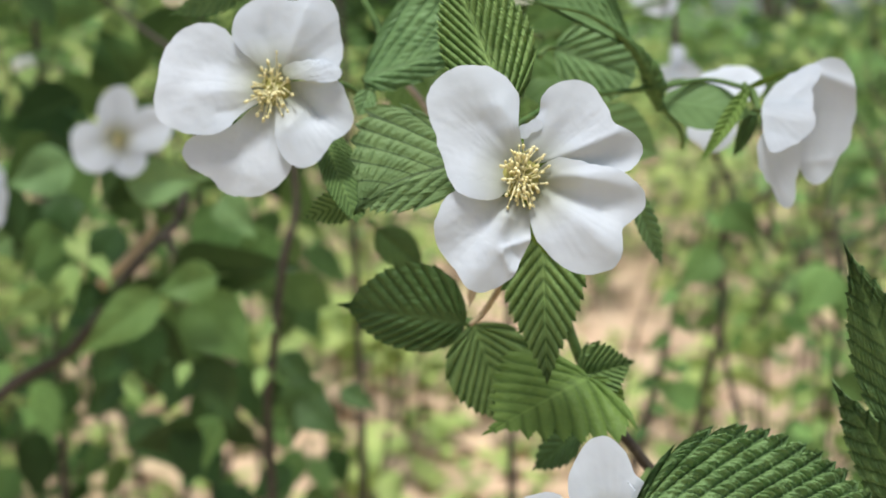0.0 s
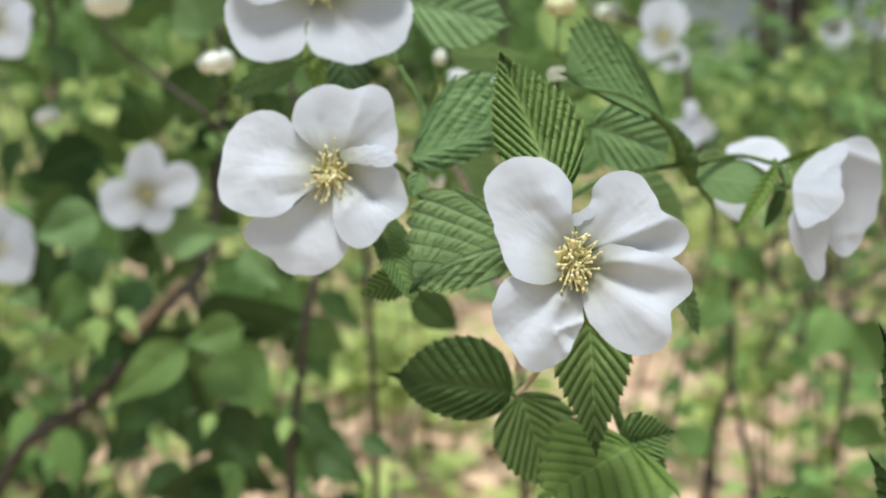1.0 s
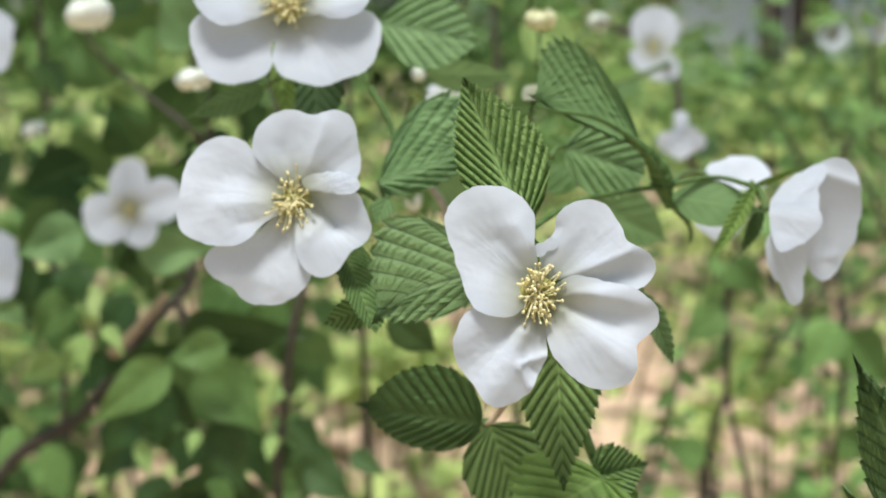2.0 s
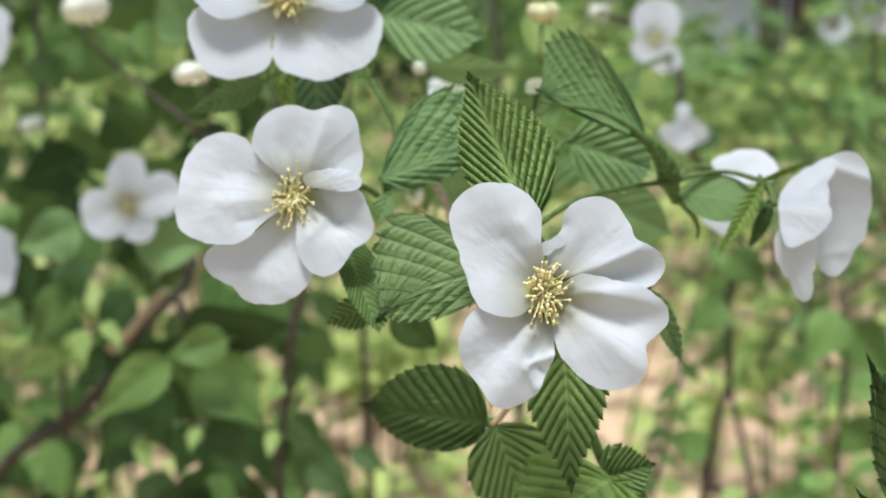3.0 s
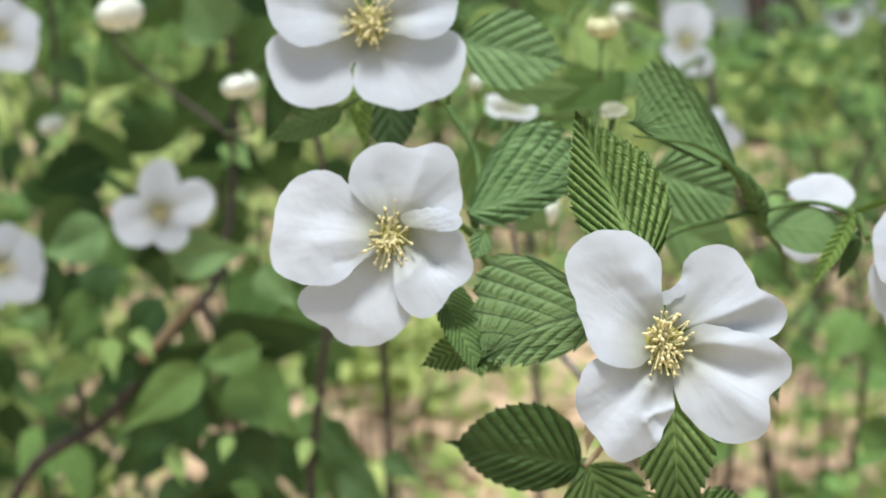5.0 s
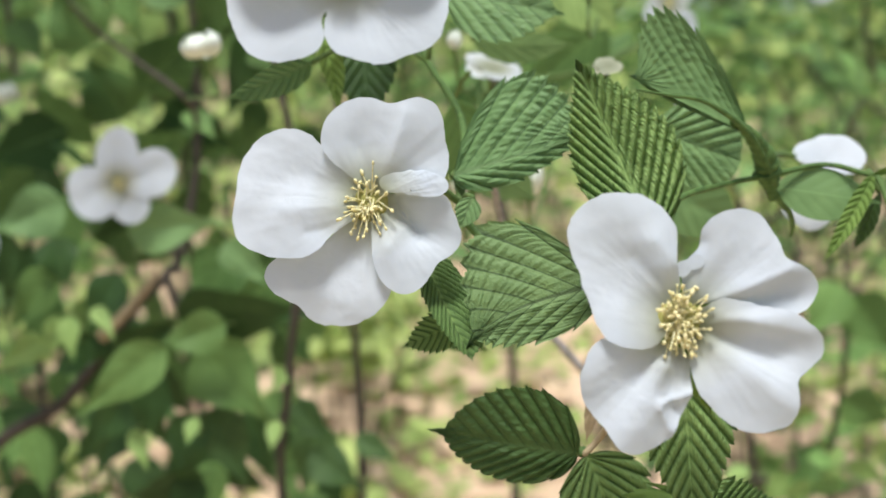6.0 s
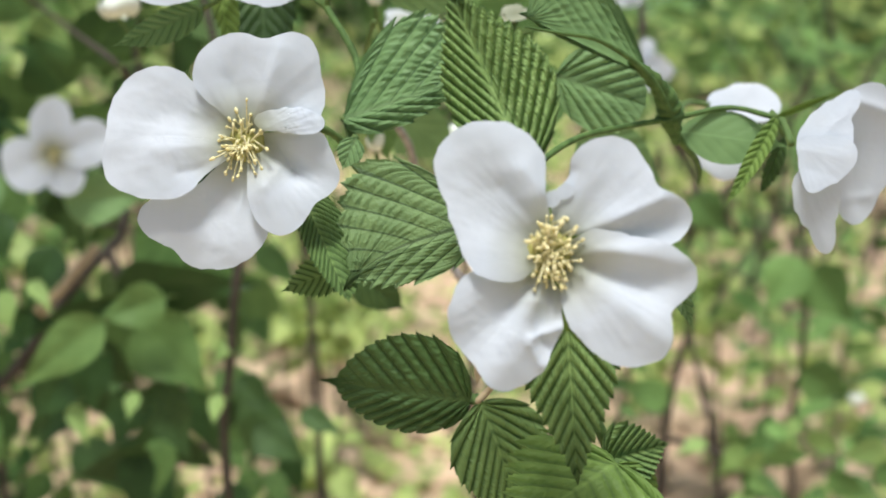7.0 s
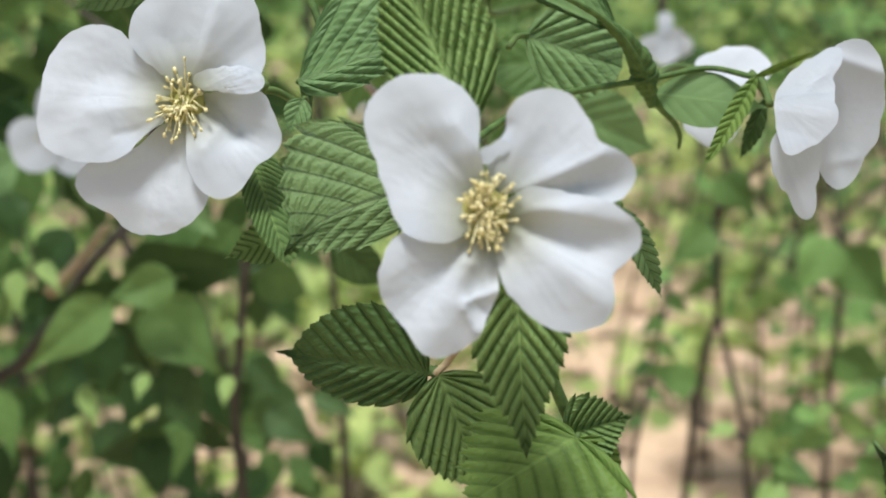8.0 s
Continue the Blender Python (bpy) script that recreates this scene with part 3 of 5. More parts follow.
add_petal(flower_c, *((8.6, 4.8), 6.97, (-0.04, -0.28, -0.04, 1.71, -1.03, -0.32, -0.94, 0.13, -0.02, -0.45, -0.06, -0.3, 0.38, -0.03, 0.17, -0.06)), seed=1, lift=3.0, bowl=1.0, tilt=(0.0, -0.22), folds=[((4.7, 0.0), (13.4, 8.7), 0.4, 2.5)], rim=-0.3, ruffle=0.3, crumple=0.04, claw=False)
add_petal(flower_c, *((6.0, -4.6), 7.18, (-0.02, 0.04, 0.23, 0.49, 0.71, 0.55, -0.29, -0.13, -0.04, 0.14, 0.05, 0.15, -0.01, -0.16, -0.03, 0.03)), seed=2, lift=5.6, bowl=1.0, folds=[((0.7, -2.0), (11.3, -4.0), 0.3, 2.5), ((2.0, -6.7), (8.7, -8.7), -0.25, 2.5)], rim=-0.2, tilt=(0.05, -0.05), ruffle=0.4, crumple=0.03, claw=False)
add_petal(flower_c, *((5.4, -15.8), 7.28, (-0.05, 0.4, -1.96, -1.19, -0.5, 0.73, 0.07, 0.83, 0.42, -0.34, 0.16, -0.44, -0.32, -0.02, -0.12, 0.16)), seed=3, lift=1.4, bowl=2.0, curl=0.5, folds=[((2.7, -14.0), (8.0, -26.0), 0.5, 2)], rim=-0.2, tilt=(0.1, 0.25), ruffle=0.35, crumple=0.04, claw=False)
add_petal(flower_c, *((18.0, -1.2), 13.16, (-0.05, 0.22, -3.39, 0.03, -0.05, 0.57, 0.5, -0.26, 0.43, -0.46, -0.33, 0.09, -0.25, 0.37, 0.24, 0.07)), seed=4, lift=-3.2, bowl=0.5, folds=[((15.4, 10.8), (27.1, 7.6), 2.2, 3), ((16.7, -0.7), (18.7, -14.0), -1.6, 4), ((14.0, -14.0), (22.0, -12.7), 0.8, 2)], rim=0.4, tilt=(-0.12, 0.24), ruffle=0.3, crumple=0.04, claw=False)
flower_h = flower((0.0935, 0.43, 0.8776), (78.8, 1.0, -3.0), "white flower hidden behind a smooth leaf", None, None)
flower_h.matrix_basis = flower_h.matrix_basis @ Matrix.Scale(1.11, 4)
add_petal(flower_h, *((2.5, 2.2), 7.27, (0.19, 0.05, 1.86, -0.22, -0.32, 0.09, 0.52, -0.23, -0.43, 0.03, 0.3, -0.01)), seed=1, lift=0.0, bowl=2.0, curl=1.5, tilt=(0.0, -0.5), creases=[(60, 1.0, 20)], rim=-2.0, claw=False)
add_petal(flower_h, *((-3.2, -12.4), 6.75, (0.04, -0.04, 0.45, 0.56, -0.48, 0.15, 0.22, 0.03, -0.2, -0.07, 0.07, 0.03)), seed=2, lift=0.5, bowl=2.0, curl=1.5, creases=[(-100, 1.0, 20)], rim=-2.0, claw=False)


# ---- the flowering branch that carries them ----
branch = thing("flowering_branch", pose(0.15, 0.42, 0), "leafy flowering branch with ribbed, saw-toothed green leaves", "branch")
STEM = [(0.15, 0.42, -0.02), (0.145, 0.4, 0.3), (0.12, 0.37, 0.6), (0.0809, 0.335, 0.744), (0.0555, 0.33, 0.7819), (0.0413, 0.328, 0.7998), (0.0316, 0.325, 0.825), (0.0221, 0.315, 0.8616), (0.0096, 0.33, 0.859),
        (-0.0044, 0.342, 0.8631), (-0.016, 0.352, 0.8708), (-0.0202, 0.356, 0.878), (-0.0184, 0.384, 0.8954), (-0.0268, 0.406, 0.9106), (-0.0333, 0.412, 0.9234)]
inv = branch.matrix_basis.inverted()
part("stem", tube("stem", [inv @ Vector(p) for p in STEM[:6]], 0.0022, 0.0013, M_TWIG, 6, 8), branch, label="brown woody stem")
part("stem", tube("stem", [inv @ Vector(p) for p in STEM[5:]], 0.0014, 0.0009, M_OLIVE, 6, 8), branch, label="thin dark olive stem")
SIDE = [(0.0148, 0.33, 0.8716), (0.0316, 0.35, 0.879), (0.0465, 0.365, 0.8804), (0.0618, 0.376, 0.8812), (0.0772, 0.379, 0.8834), (0.0867, 0.372, 0.8815)]
part("side_stem", tube("side_stem", [inv @ Vector(p) for p in SIDE], 0.0008, 0.0007, M_OLIVE, 6, 8), branch)
part("side_stem", tube("side_stem", [inv @ Vector(p) for p in ((0.0613, 0.375, 0.8806), (0.0646, 0.378, 0.8751), (0.0699, 0.384, 0.8698), (0.0723, 0.388, 0.8654), (0.0724, 0.39, 0.8621))], 0.0012, 0.0004, M_OLIVE, 6, 8), branch)
part("side_stem", tube("side_stem", [inv @ Vector(p) for p in ((-0.0202, 0.356, 0.878), (-0.0212, 0.36, 0.8835), (-0.0219, 0.362, 0.8841))], 0.001, 0.0007, M_STEM, 6, 8), branch)
part("side_stem", tube("side_stem", [inv @ Vector(p) for p in ((0.0247, 0.32, 0.8518), (0.0123, 0.335, 0.8259), (0.0071, 0.334, 0.8204))], 0.0009, 0.0008, M_PALE, 6, 8), branch, label="pinkish pale stalk")
flower_stalk(flower_a, [(0.022, 0.305, 0.8623), (0.0207, 0.318, 0.8623)])
flower_stalk(flower_b, [(-0.0379, 0.34, 0.8818), (-0.0278, 0.35, 0.8836), (-0.0202, 0.356, 0.878)])
flower_stalk(flower_e, [(-0.0460, 0.398, 0.9330), (-0.0333, 0.412, 0.9234)])
flower_stalk(flower_j, [(0.0411, 0.29, 0.7821), (0.0555, 0.33, 0.7819)])
flower_stalk(flower_c, [(0.0886, 0.37, 0.8805), (0.0867, 0.372, 0.8815)])
flower_stalk(flower_h, [(0.078, 0.425, 0.8809), (0.063, 0.378, 0.8803)])

RIB = dict(ribs=13, pleat=0.0014, fold=0.12, slant=1.6)
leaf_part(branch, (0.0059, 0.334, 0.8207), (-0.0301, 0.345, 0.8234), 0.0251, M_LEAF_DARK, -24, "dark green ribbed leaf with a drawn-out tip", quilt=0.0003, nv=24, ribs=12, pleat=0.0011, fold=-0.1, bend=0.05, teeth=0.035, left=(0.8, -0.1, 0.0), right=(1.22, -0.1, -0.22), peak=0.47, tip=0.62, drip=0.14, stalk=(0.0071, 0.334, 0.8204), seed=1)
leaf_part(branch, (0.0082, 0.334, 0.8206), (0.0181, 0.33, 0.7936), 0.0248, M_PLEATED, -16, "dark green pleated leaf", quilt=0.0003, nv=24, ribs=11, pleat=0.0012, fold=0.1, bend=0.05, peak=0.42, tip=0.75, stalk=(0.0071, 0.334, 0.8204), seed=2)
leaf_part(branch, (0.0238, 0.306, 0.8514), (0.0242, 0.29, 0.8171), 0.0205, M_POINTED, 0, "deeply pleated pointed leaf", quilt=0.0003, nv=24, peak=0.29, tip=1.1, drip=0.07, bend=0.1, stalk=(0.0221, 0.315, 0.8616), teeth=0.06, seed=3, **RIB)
leaf_part(branch, (0.0372, 0.318, 0.8107), (0.0095, 0.305, 0.7996), 0.0317, M_FRESH, 20, "broad green leaf with coarse teeth", left=(1.15, 0.05, -0.45), right=(1.0, -0.1, 0.1), ribs=10, pleat=0.0012, slant=1.1, fold=-0.12, bend=0.02, peak=0.36, tip=1.05, drip=0.16, teeth=0.14, stalk=(0.0396, 0.327, 0.8047), seed=4)
leaf_part(branch, (0.0362, 0.319, 0.8101), (0.0465, 0.318, 0.798), 0.0119, M_FRESH, 10, "half-hidden fresh green leaf", ribs=8, pleat=0.0006, fold=0.05, bend=0.05, peak=0.45, teeth=0.03, stalk=(0.0396, 0.327, 0.8047), seed=26)
leaf_part(branch, (0.0356, 0.324, 0.809), (0.0478, 0.316, 0.8154), 0.0159, M_PLEATED, 0, "small young pleated leaf", quilt=0.0003, nv=24, ribs=11, pleat=0.0009, fold=0.35, bend=0.15, peak=0.45, teeth=0.08, stalk=(0.0396, 0.327, 0.8047), seed=5)
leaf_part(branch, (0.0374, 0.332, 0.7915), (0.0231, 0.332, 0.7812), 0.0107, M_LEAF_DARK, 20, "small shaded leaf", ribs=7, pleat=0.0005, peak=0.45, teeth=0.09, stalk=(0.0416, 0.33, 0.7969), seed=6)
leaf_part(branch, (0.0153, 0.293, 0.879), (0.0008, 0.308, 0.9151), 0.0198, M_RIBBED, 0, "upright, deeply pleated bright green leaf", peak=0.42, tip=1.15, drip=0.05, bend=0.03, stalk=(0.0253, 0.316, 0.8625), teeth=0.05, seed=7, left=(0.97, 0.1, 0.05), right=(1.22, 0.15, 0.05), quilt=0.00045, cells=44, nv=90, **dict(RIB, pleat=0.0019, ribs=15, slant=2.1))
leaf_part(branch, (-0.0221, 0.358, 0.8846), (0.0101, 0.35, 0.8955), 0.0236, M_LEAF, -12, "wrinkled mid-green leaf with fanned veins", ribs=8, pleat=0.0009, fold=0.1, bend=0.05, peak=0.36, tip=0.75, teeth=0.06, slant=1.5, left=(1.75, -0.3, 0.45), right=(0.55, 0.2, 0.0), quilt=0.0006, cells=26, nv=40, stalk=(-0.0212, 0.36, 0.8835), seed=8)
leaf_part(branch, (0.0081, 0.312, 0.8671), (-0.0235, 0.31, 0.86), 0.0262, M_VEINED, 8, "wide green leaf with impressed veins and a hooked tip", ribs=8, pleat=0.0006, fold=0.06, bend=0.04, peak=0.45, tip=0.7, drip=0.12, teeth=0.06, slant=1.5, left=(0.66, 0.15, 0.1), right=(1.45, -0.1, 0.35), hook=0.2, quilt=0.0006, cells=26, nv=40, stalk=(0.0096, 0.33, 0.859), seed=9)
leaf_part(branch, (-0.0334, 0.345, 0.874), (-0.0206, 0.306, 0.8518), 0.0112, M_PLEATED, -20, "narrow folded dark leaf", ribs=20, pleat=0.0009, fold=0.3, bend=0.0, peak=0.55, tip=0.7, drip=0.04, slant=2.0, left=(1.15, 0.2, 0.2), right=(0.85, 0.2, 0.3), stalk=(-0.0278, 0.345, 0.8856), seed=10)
leaf_part(branch, (-0.022, 0.33, 0.8548), (-0.035, 0.32, 0.8517), 0.0089, M_PLEATED, 0, "small toothed leaf", ribs=10, pleat=0.0006, fold=0.2, bend=0.1, peak=0.45, teeth=0.1, stalk=(-0.0181, 0.335, 0.8627), seed=11)
leaf_part(branch, (0.0535, 0.3685, 0.8932), (0.0198, 0.351, 0.9088), 0.024, M_LEAF_SMOOTH, 0, "large leaf with a crinkled upper side, folded along its midrib", ribs=11, pleat=0.0007, fold=0.1, bend=0.02, peak=0.58, tip=0.5, slant=1.7, teeth=0.06, left=(0.1, 0.1, 0.0), right=(1.95, -0.65, 0.35), quilt=0.0005, cells=24, nv=40, stalk=(0.0586, 0.374, 0.8858), seed=12)
part("side_stem", tube("side_stem", [inv @ Vector(p) for p in ((0.0628, 0.374, 0.8792), (0.0532, 0.366, 0.8932), (0.0402, 0.358, 0.9018), (0.0291, 0.351, 0.9042), (0.0206, 0.346, 0.9059))], 0.001, 0.0002, M_OLIVE, 6, 8), branch)
leaf_part(branch, (0.033, 0.385, 0.8925), (0.0583, 0.388, 0.8837), 0.0235, M_LEAF, -12, "smooth rounded leaf with spreading veins", ribs=8, pleat=0.0011, fold=0.1, bend=0.08, peak=0.5, tip=0.5, drip=0.03, teeth=0.01, stalk=(0.0275, 0.37, 0.8905), seed=13)
leaf_part(branch, (0.0642, 0.38, 0.8776), (0.0909, 0.372, 0.874), 0.0142, M_LEAF_SMOOTH, -12, "smooth oval green leaf", ribs=7, pleat=0.0001, fold=-0.1, bend=0.03, peak=0.47, teeth=0.0, stalk=(0.0618, 0.376, 0.8812), seed=14)
leaf_part(branch, (0.0873, 0.371, 0.8814), (0.0744, 0.362, 0.858), 0.0062, M_FRESH, 10, "folded yellow-green young leaf", ribs=13, teeth=0.03, pleat=0.0007, fold=0.65, bend=-0.05, peak=0.4, sweep=-0.1, stalk=(0.0867, 0.372, 0.8815), seed=15)
leaf_part(branch, (0.0911, 0.376, 0.8762), (0.0846, 0.374, 0.8604), 0.0053, M_LEAF_DARK, -30, "narrow toothed sepal", ribs=8, pleat=0.0004, fold=0.3, bend=0.05, peak=0.5, teeth=0.1, name="sepal", stalk=(0.0867, 0.372, 0.8815), seed=16)
leaf_part(branch, (0.087, 0.371, 0.8814), (0.1013, 0.365, 0.8887), 0.0021, M_LEAF_YOUNG, 20, "narrow pointed sepal", ribs=8, pleat=0.0003, fold=0.4, bend=-0.1, peak=0.35, teeth=0.08, name="sepal", stalk=(0.0867, 0.372, 0.8815), seed=17)
leaf_part(branch, (-0.0564, 0.402, 0.9239), (-0.0511, 0.392, 0.897), 0.0088, M_FRESH, -30, "folded pale green leaf", ribs=10, pleat=0.0005, fold=0.4, bend=0.0, peak=0.45, stalk=(-0.0333, 0.412, 0.9234), seed=18)
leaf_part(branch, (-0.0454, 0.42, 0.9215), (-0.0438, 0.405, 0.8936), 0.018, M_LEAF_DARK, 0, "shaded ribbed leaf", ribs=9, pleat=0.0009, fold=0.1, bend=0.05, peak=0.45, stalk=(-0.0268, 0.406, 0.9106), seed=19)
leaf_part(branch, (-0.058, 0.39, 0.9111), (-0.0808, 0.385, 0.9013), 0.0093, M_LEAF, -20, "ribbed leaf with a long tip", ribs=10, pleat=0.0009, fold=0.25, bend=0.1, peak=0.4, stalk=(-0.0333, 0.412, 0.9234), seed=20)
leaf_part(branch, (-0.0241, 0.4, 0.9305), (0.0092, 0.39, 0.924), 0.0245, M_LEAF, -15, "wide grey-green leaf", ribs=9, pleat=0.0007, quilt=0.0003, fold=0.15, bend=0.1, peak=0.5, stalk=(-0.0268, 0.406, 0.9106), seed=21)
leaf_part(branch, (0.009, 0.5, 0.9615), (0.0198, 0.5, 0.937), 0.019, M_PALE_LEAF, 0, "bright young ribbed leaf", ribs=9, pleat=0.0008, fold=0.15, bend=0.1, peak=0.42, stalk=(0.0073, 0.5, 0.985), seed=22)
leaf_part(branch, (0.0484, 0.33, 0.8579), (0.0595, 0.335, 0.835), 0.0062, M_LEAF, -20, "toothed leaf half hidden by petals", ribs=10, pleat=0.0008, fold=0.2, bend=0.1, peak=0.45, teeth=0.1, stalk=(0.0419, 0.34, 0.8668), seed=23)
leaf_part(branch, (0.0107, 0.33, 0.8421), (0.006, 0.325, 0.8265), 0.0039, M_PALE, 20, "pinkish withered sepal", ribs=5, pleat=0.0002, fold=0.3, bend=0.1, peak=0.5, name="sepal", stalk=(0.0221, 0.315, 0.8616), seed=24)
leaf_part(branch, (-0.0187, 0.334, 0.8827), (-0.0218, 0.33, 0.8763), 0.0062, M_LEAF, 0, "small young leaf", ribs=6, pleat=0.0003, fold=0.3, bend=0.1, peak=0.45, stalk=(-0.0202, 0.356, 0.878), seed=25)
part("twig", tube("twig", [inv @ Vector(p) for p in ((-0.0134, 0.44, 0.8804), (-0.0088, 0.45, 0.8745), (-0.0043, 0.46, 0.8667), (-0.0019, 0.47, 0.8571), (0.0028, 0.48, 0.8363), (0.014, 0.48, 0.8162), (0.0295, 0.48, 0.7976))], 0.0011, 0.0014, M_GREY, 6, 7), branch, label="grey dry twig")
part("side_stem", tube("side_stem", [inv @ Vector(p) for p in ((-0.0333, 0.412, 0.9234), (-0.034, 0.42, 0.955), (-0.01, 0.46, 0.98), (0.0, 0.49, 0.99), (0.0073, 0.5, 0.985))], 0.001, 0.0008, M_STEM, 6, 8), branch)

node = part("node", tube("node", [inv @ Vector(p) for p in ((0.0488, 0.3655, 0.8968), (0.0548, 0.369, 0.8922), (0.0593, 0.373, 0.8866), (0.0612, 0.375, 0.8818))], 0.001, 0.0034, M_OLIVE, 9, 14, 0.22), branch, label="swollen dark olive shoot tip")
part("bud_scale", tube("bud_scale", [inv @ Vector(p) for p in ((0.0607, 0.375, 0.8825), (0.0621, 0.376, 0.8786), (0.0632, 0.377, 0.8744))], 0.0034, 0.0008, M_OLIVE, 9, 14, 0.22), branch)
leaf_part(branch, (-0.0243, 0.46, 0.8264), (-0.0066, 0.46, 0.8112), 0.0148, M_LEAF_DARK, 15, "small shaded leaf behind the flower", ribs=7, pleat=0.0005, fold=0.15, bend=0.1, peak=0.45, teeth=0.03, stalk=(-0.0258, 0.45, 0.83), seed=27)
# dim leaves of the branch further back
for k, (b0, t0, w, roll) in enumerate([
    ((-0.0105, 0.47, 0.9147), (0.0214, 0.46, 0.9108), 0.0154, 40), ((0.0673, 0.68, 0.9162), (0.0289, 0.68, 0.884), 0.0327, 0),
    ((-0.012, 0.5, 0.8774), (0.0146, 0.5, 0.8547), 0.0222, 20), ((0.0496, 0.47, 0.8801), (0.0226, 0.47, 0.8803), 0.0229, 10),
    ((0.0502, 0.46, 0.8668), (0.0792, 0.46, 0.852), 0.0225, 0), ((-0.017, 0.46, 0.8961), (-0.0087, 0.47, 0.8575), 0.0183, -20),
    ((0.0068, 0.6, 0.9418), (-0.0194, 0.6, 0.9189), 0.0235, 10), ((0.0347, 0.62, 0.9366), (0.0646, 0.62, 0.9149), 0.027, -20),
]):
    leaf_part(branch, b0, t0, w, (M_PALE_LEAF if k > 5 else M_LEAF_SMOOTH if k % 2 == 0 else M_BUSH), roll, "dim green leaf set back on the branch", ribs=7, pleat=0.0006, fold=0.15, bend=0.12, peak=0.42, teeth=0.02, nu=36, nv=5, seed=40 + k, stalk=Vector(b0) + Vector((0.003, -0.03, 0.01)))

# ---- the low branch beside it, with large coarse leaves ----
low = thing("leafy_branch", pose(0.2, 0.36, 0), "low leafy branch with coarse, deeply ribbed leaves", "branch")
inv = low.matrix_basis.inverted()
part("stem", tube("stem", [inv @ Vector(p) for p in ((0.2, 0.36, -0.02), (0.17, 0.33, 0.4), (0.1369, 0.31, 0.74), (0.1187, 0.3, 0.7824), (0.1174, 0.3, 0.8027))], 0.003, 0.0012, M_TWIG, 6, 8), low)
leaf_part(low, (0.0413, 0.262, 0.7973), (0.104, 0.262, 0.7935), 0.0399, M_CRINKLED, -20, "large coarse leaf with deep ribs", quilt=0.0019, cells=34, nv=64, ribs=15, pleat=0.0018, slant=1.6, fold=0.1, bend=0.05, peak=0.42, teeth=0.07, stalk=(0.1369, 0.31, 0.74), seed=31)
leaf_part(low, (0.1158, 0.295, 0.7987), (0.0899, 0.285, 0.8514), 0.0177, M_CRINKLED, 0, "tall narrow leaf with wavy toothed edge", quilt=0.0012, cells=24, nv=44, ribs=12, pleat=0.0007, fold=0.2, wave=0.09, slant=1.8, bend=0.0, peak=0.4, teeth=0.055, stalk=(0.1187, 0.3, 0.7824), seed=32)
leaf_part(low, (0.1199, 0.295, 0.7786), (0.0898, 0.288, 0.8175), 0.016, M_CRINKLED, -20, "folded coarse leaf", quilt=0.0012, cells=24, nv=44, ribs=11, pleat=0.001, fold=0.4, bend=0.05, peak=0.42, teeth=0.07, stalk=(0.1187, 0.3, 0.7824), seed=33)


# ---- the bushes behind ----
def far_flower(at, size, turn, label, drop, spin=45, open_heart=True):
    ob = thing("white_flower", pose(*at, *turn), label, "flower", FLOWERS)
    s = size / 48.0
    reach = 11.2 if open_heart else 8.5
    for k in range(4):
        a = radians(spin + 90 * k + 12 * math.sin(k * 2.3 + size))
        me = petal_mesh((reach * s * math.cos(a), reach * s * math.sin(a)), 12.6 * s, (0, 0, -1.3 * s * math.cos(2 * a), -1.3 * s * math.sin(2 * a), 0.7 * s * math.cos(k + size), 0.7 * s * math.sin(k * 2.1), 0.5 * s * math.sin(k + 2), 0.4 * s), bowl=4.0 * s, lift=0.8 * (k % 2), curl=0.8, creases=[(math.degrees(a), -1.5 * s, 20)], seed=k + int(size), rings=8, spokes=32)
        part("petal", me, ob)
    if open_heart:
        flower_heart(ob, 14, 0.005 * s, 0.006 * s, int(size))
    inv = ob.matrix_basis.inverted()
    part("flower_stalk", tube("flower_stalk", [(0, 0, -0.001), inv @ (Vector(at) + Vector((0, 0.02, -0.01))), inv @ Vector(drop)], 0.001, 0.0012, M_STEM, 5, 6), ob)
    return ob


def bud(at, size, label, drop, wide=1.0, tall=0.85, coat=None):
    ob = thing("flower_bud", pose(*at), label, "flower bud", "pale buds on the bushes")
    rnd = random.Random(int(size * 1e6))
    for k in range(6):
        turn = k * 137.5 + rnd.uniform(-12, 12)
        r = size / 2 * (1.0 - 0.07 * k) * rnd.uniform(0.94, 1.04)
        verts = []
        for i in range(9):
            for j in range(11):
                u, v = i / 8, j / 5 - 1
                a = radians(150 - 125 * u + 6 * math.sin(3 * v + k))
                f = v * radians(88) * (0.55 + 0.45 * math.sin(math.pi * min(1, 0.2 + u)))
                rr = r * (1 + 0.16 * u ** 3 + 0.05 * noise.noise(Vector((3 * u, 2 * v, k + size * 900))))
                verts.append((wide * rr * math.sin(a) * math.cos(f), rr * math.sin(a) * math.sin(f), tall * rr * math.cos(a)))
        part("bud_petal", mesh_from("bud_petal", verts, grid_faces(9, 11), coat or M_BUD), ob, pose(0, 0, 0, rnd.uniform(-14, 14), rnd.uniform(-14, 14), turn))
    inv = ob.matrix_basis.inverted()
    part("flower_stalk", tube("flower_stalk", [(0, 0.001, -size * 0.3), inv @ (Vector(at) + Vector((0.004, 0.02, -0.02))), inv @ Vector(drop)], 0.0007, 0.0008, M_STEM, 5, 6), ob)
    return ob


# the dark bush behind, with smooth pointed leaves
bush = thing("leafy_bush", pose(-0.1, 0.85, 0), "dark green leafy bush with smooth pointed leaves and thin brown stems", "bush")
inv = bush.matrix_basis.inverted()
def bush_stem(pts, r0, r1, mat):
    part("stem", tube("stem", [inv @ Vector(p) for p in pts], r0, r1, mat, 7, 7, 0.15), bush)


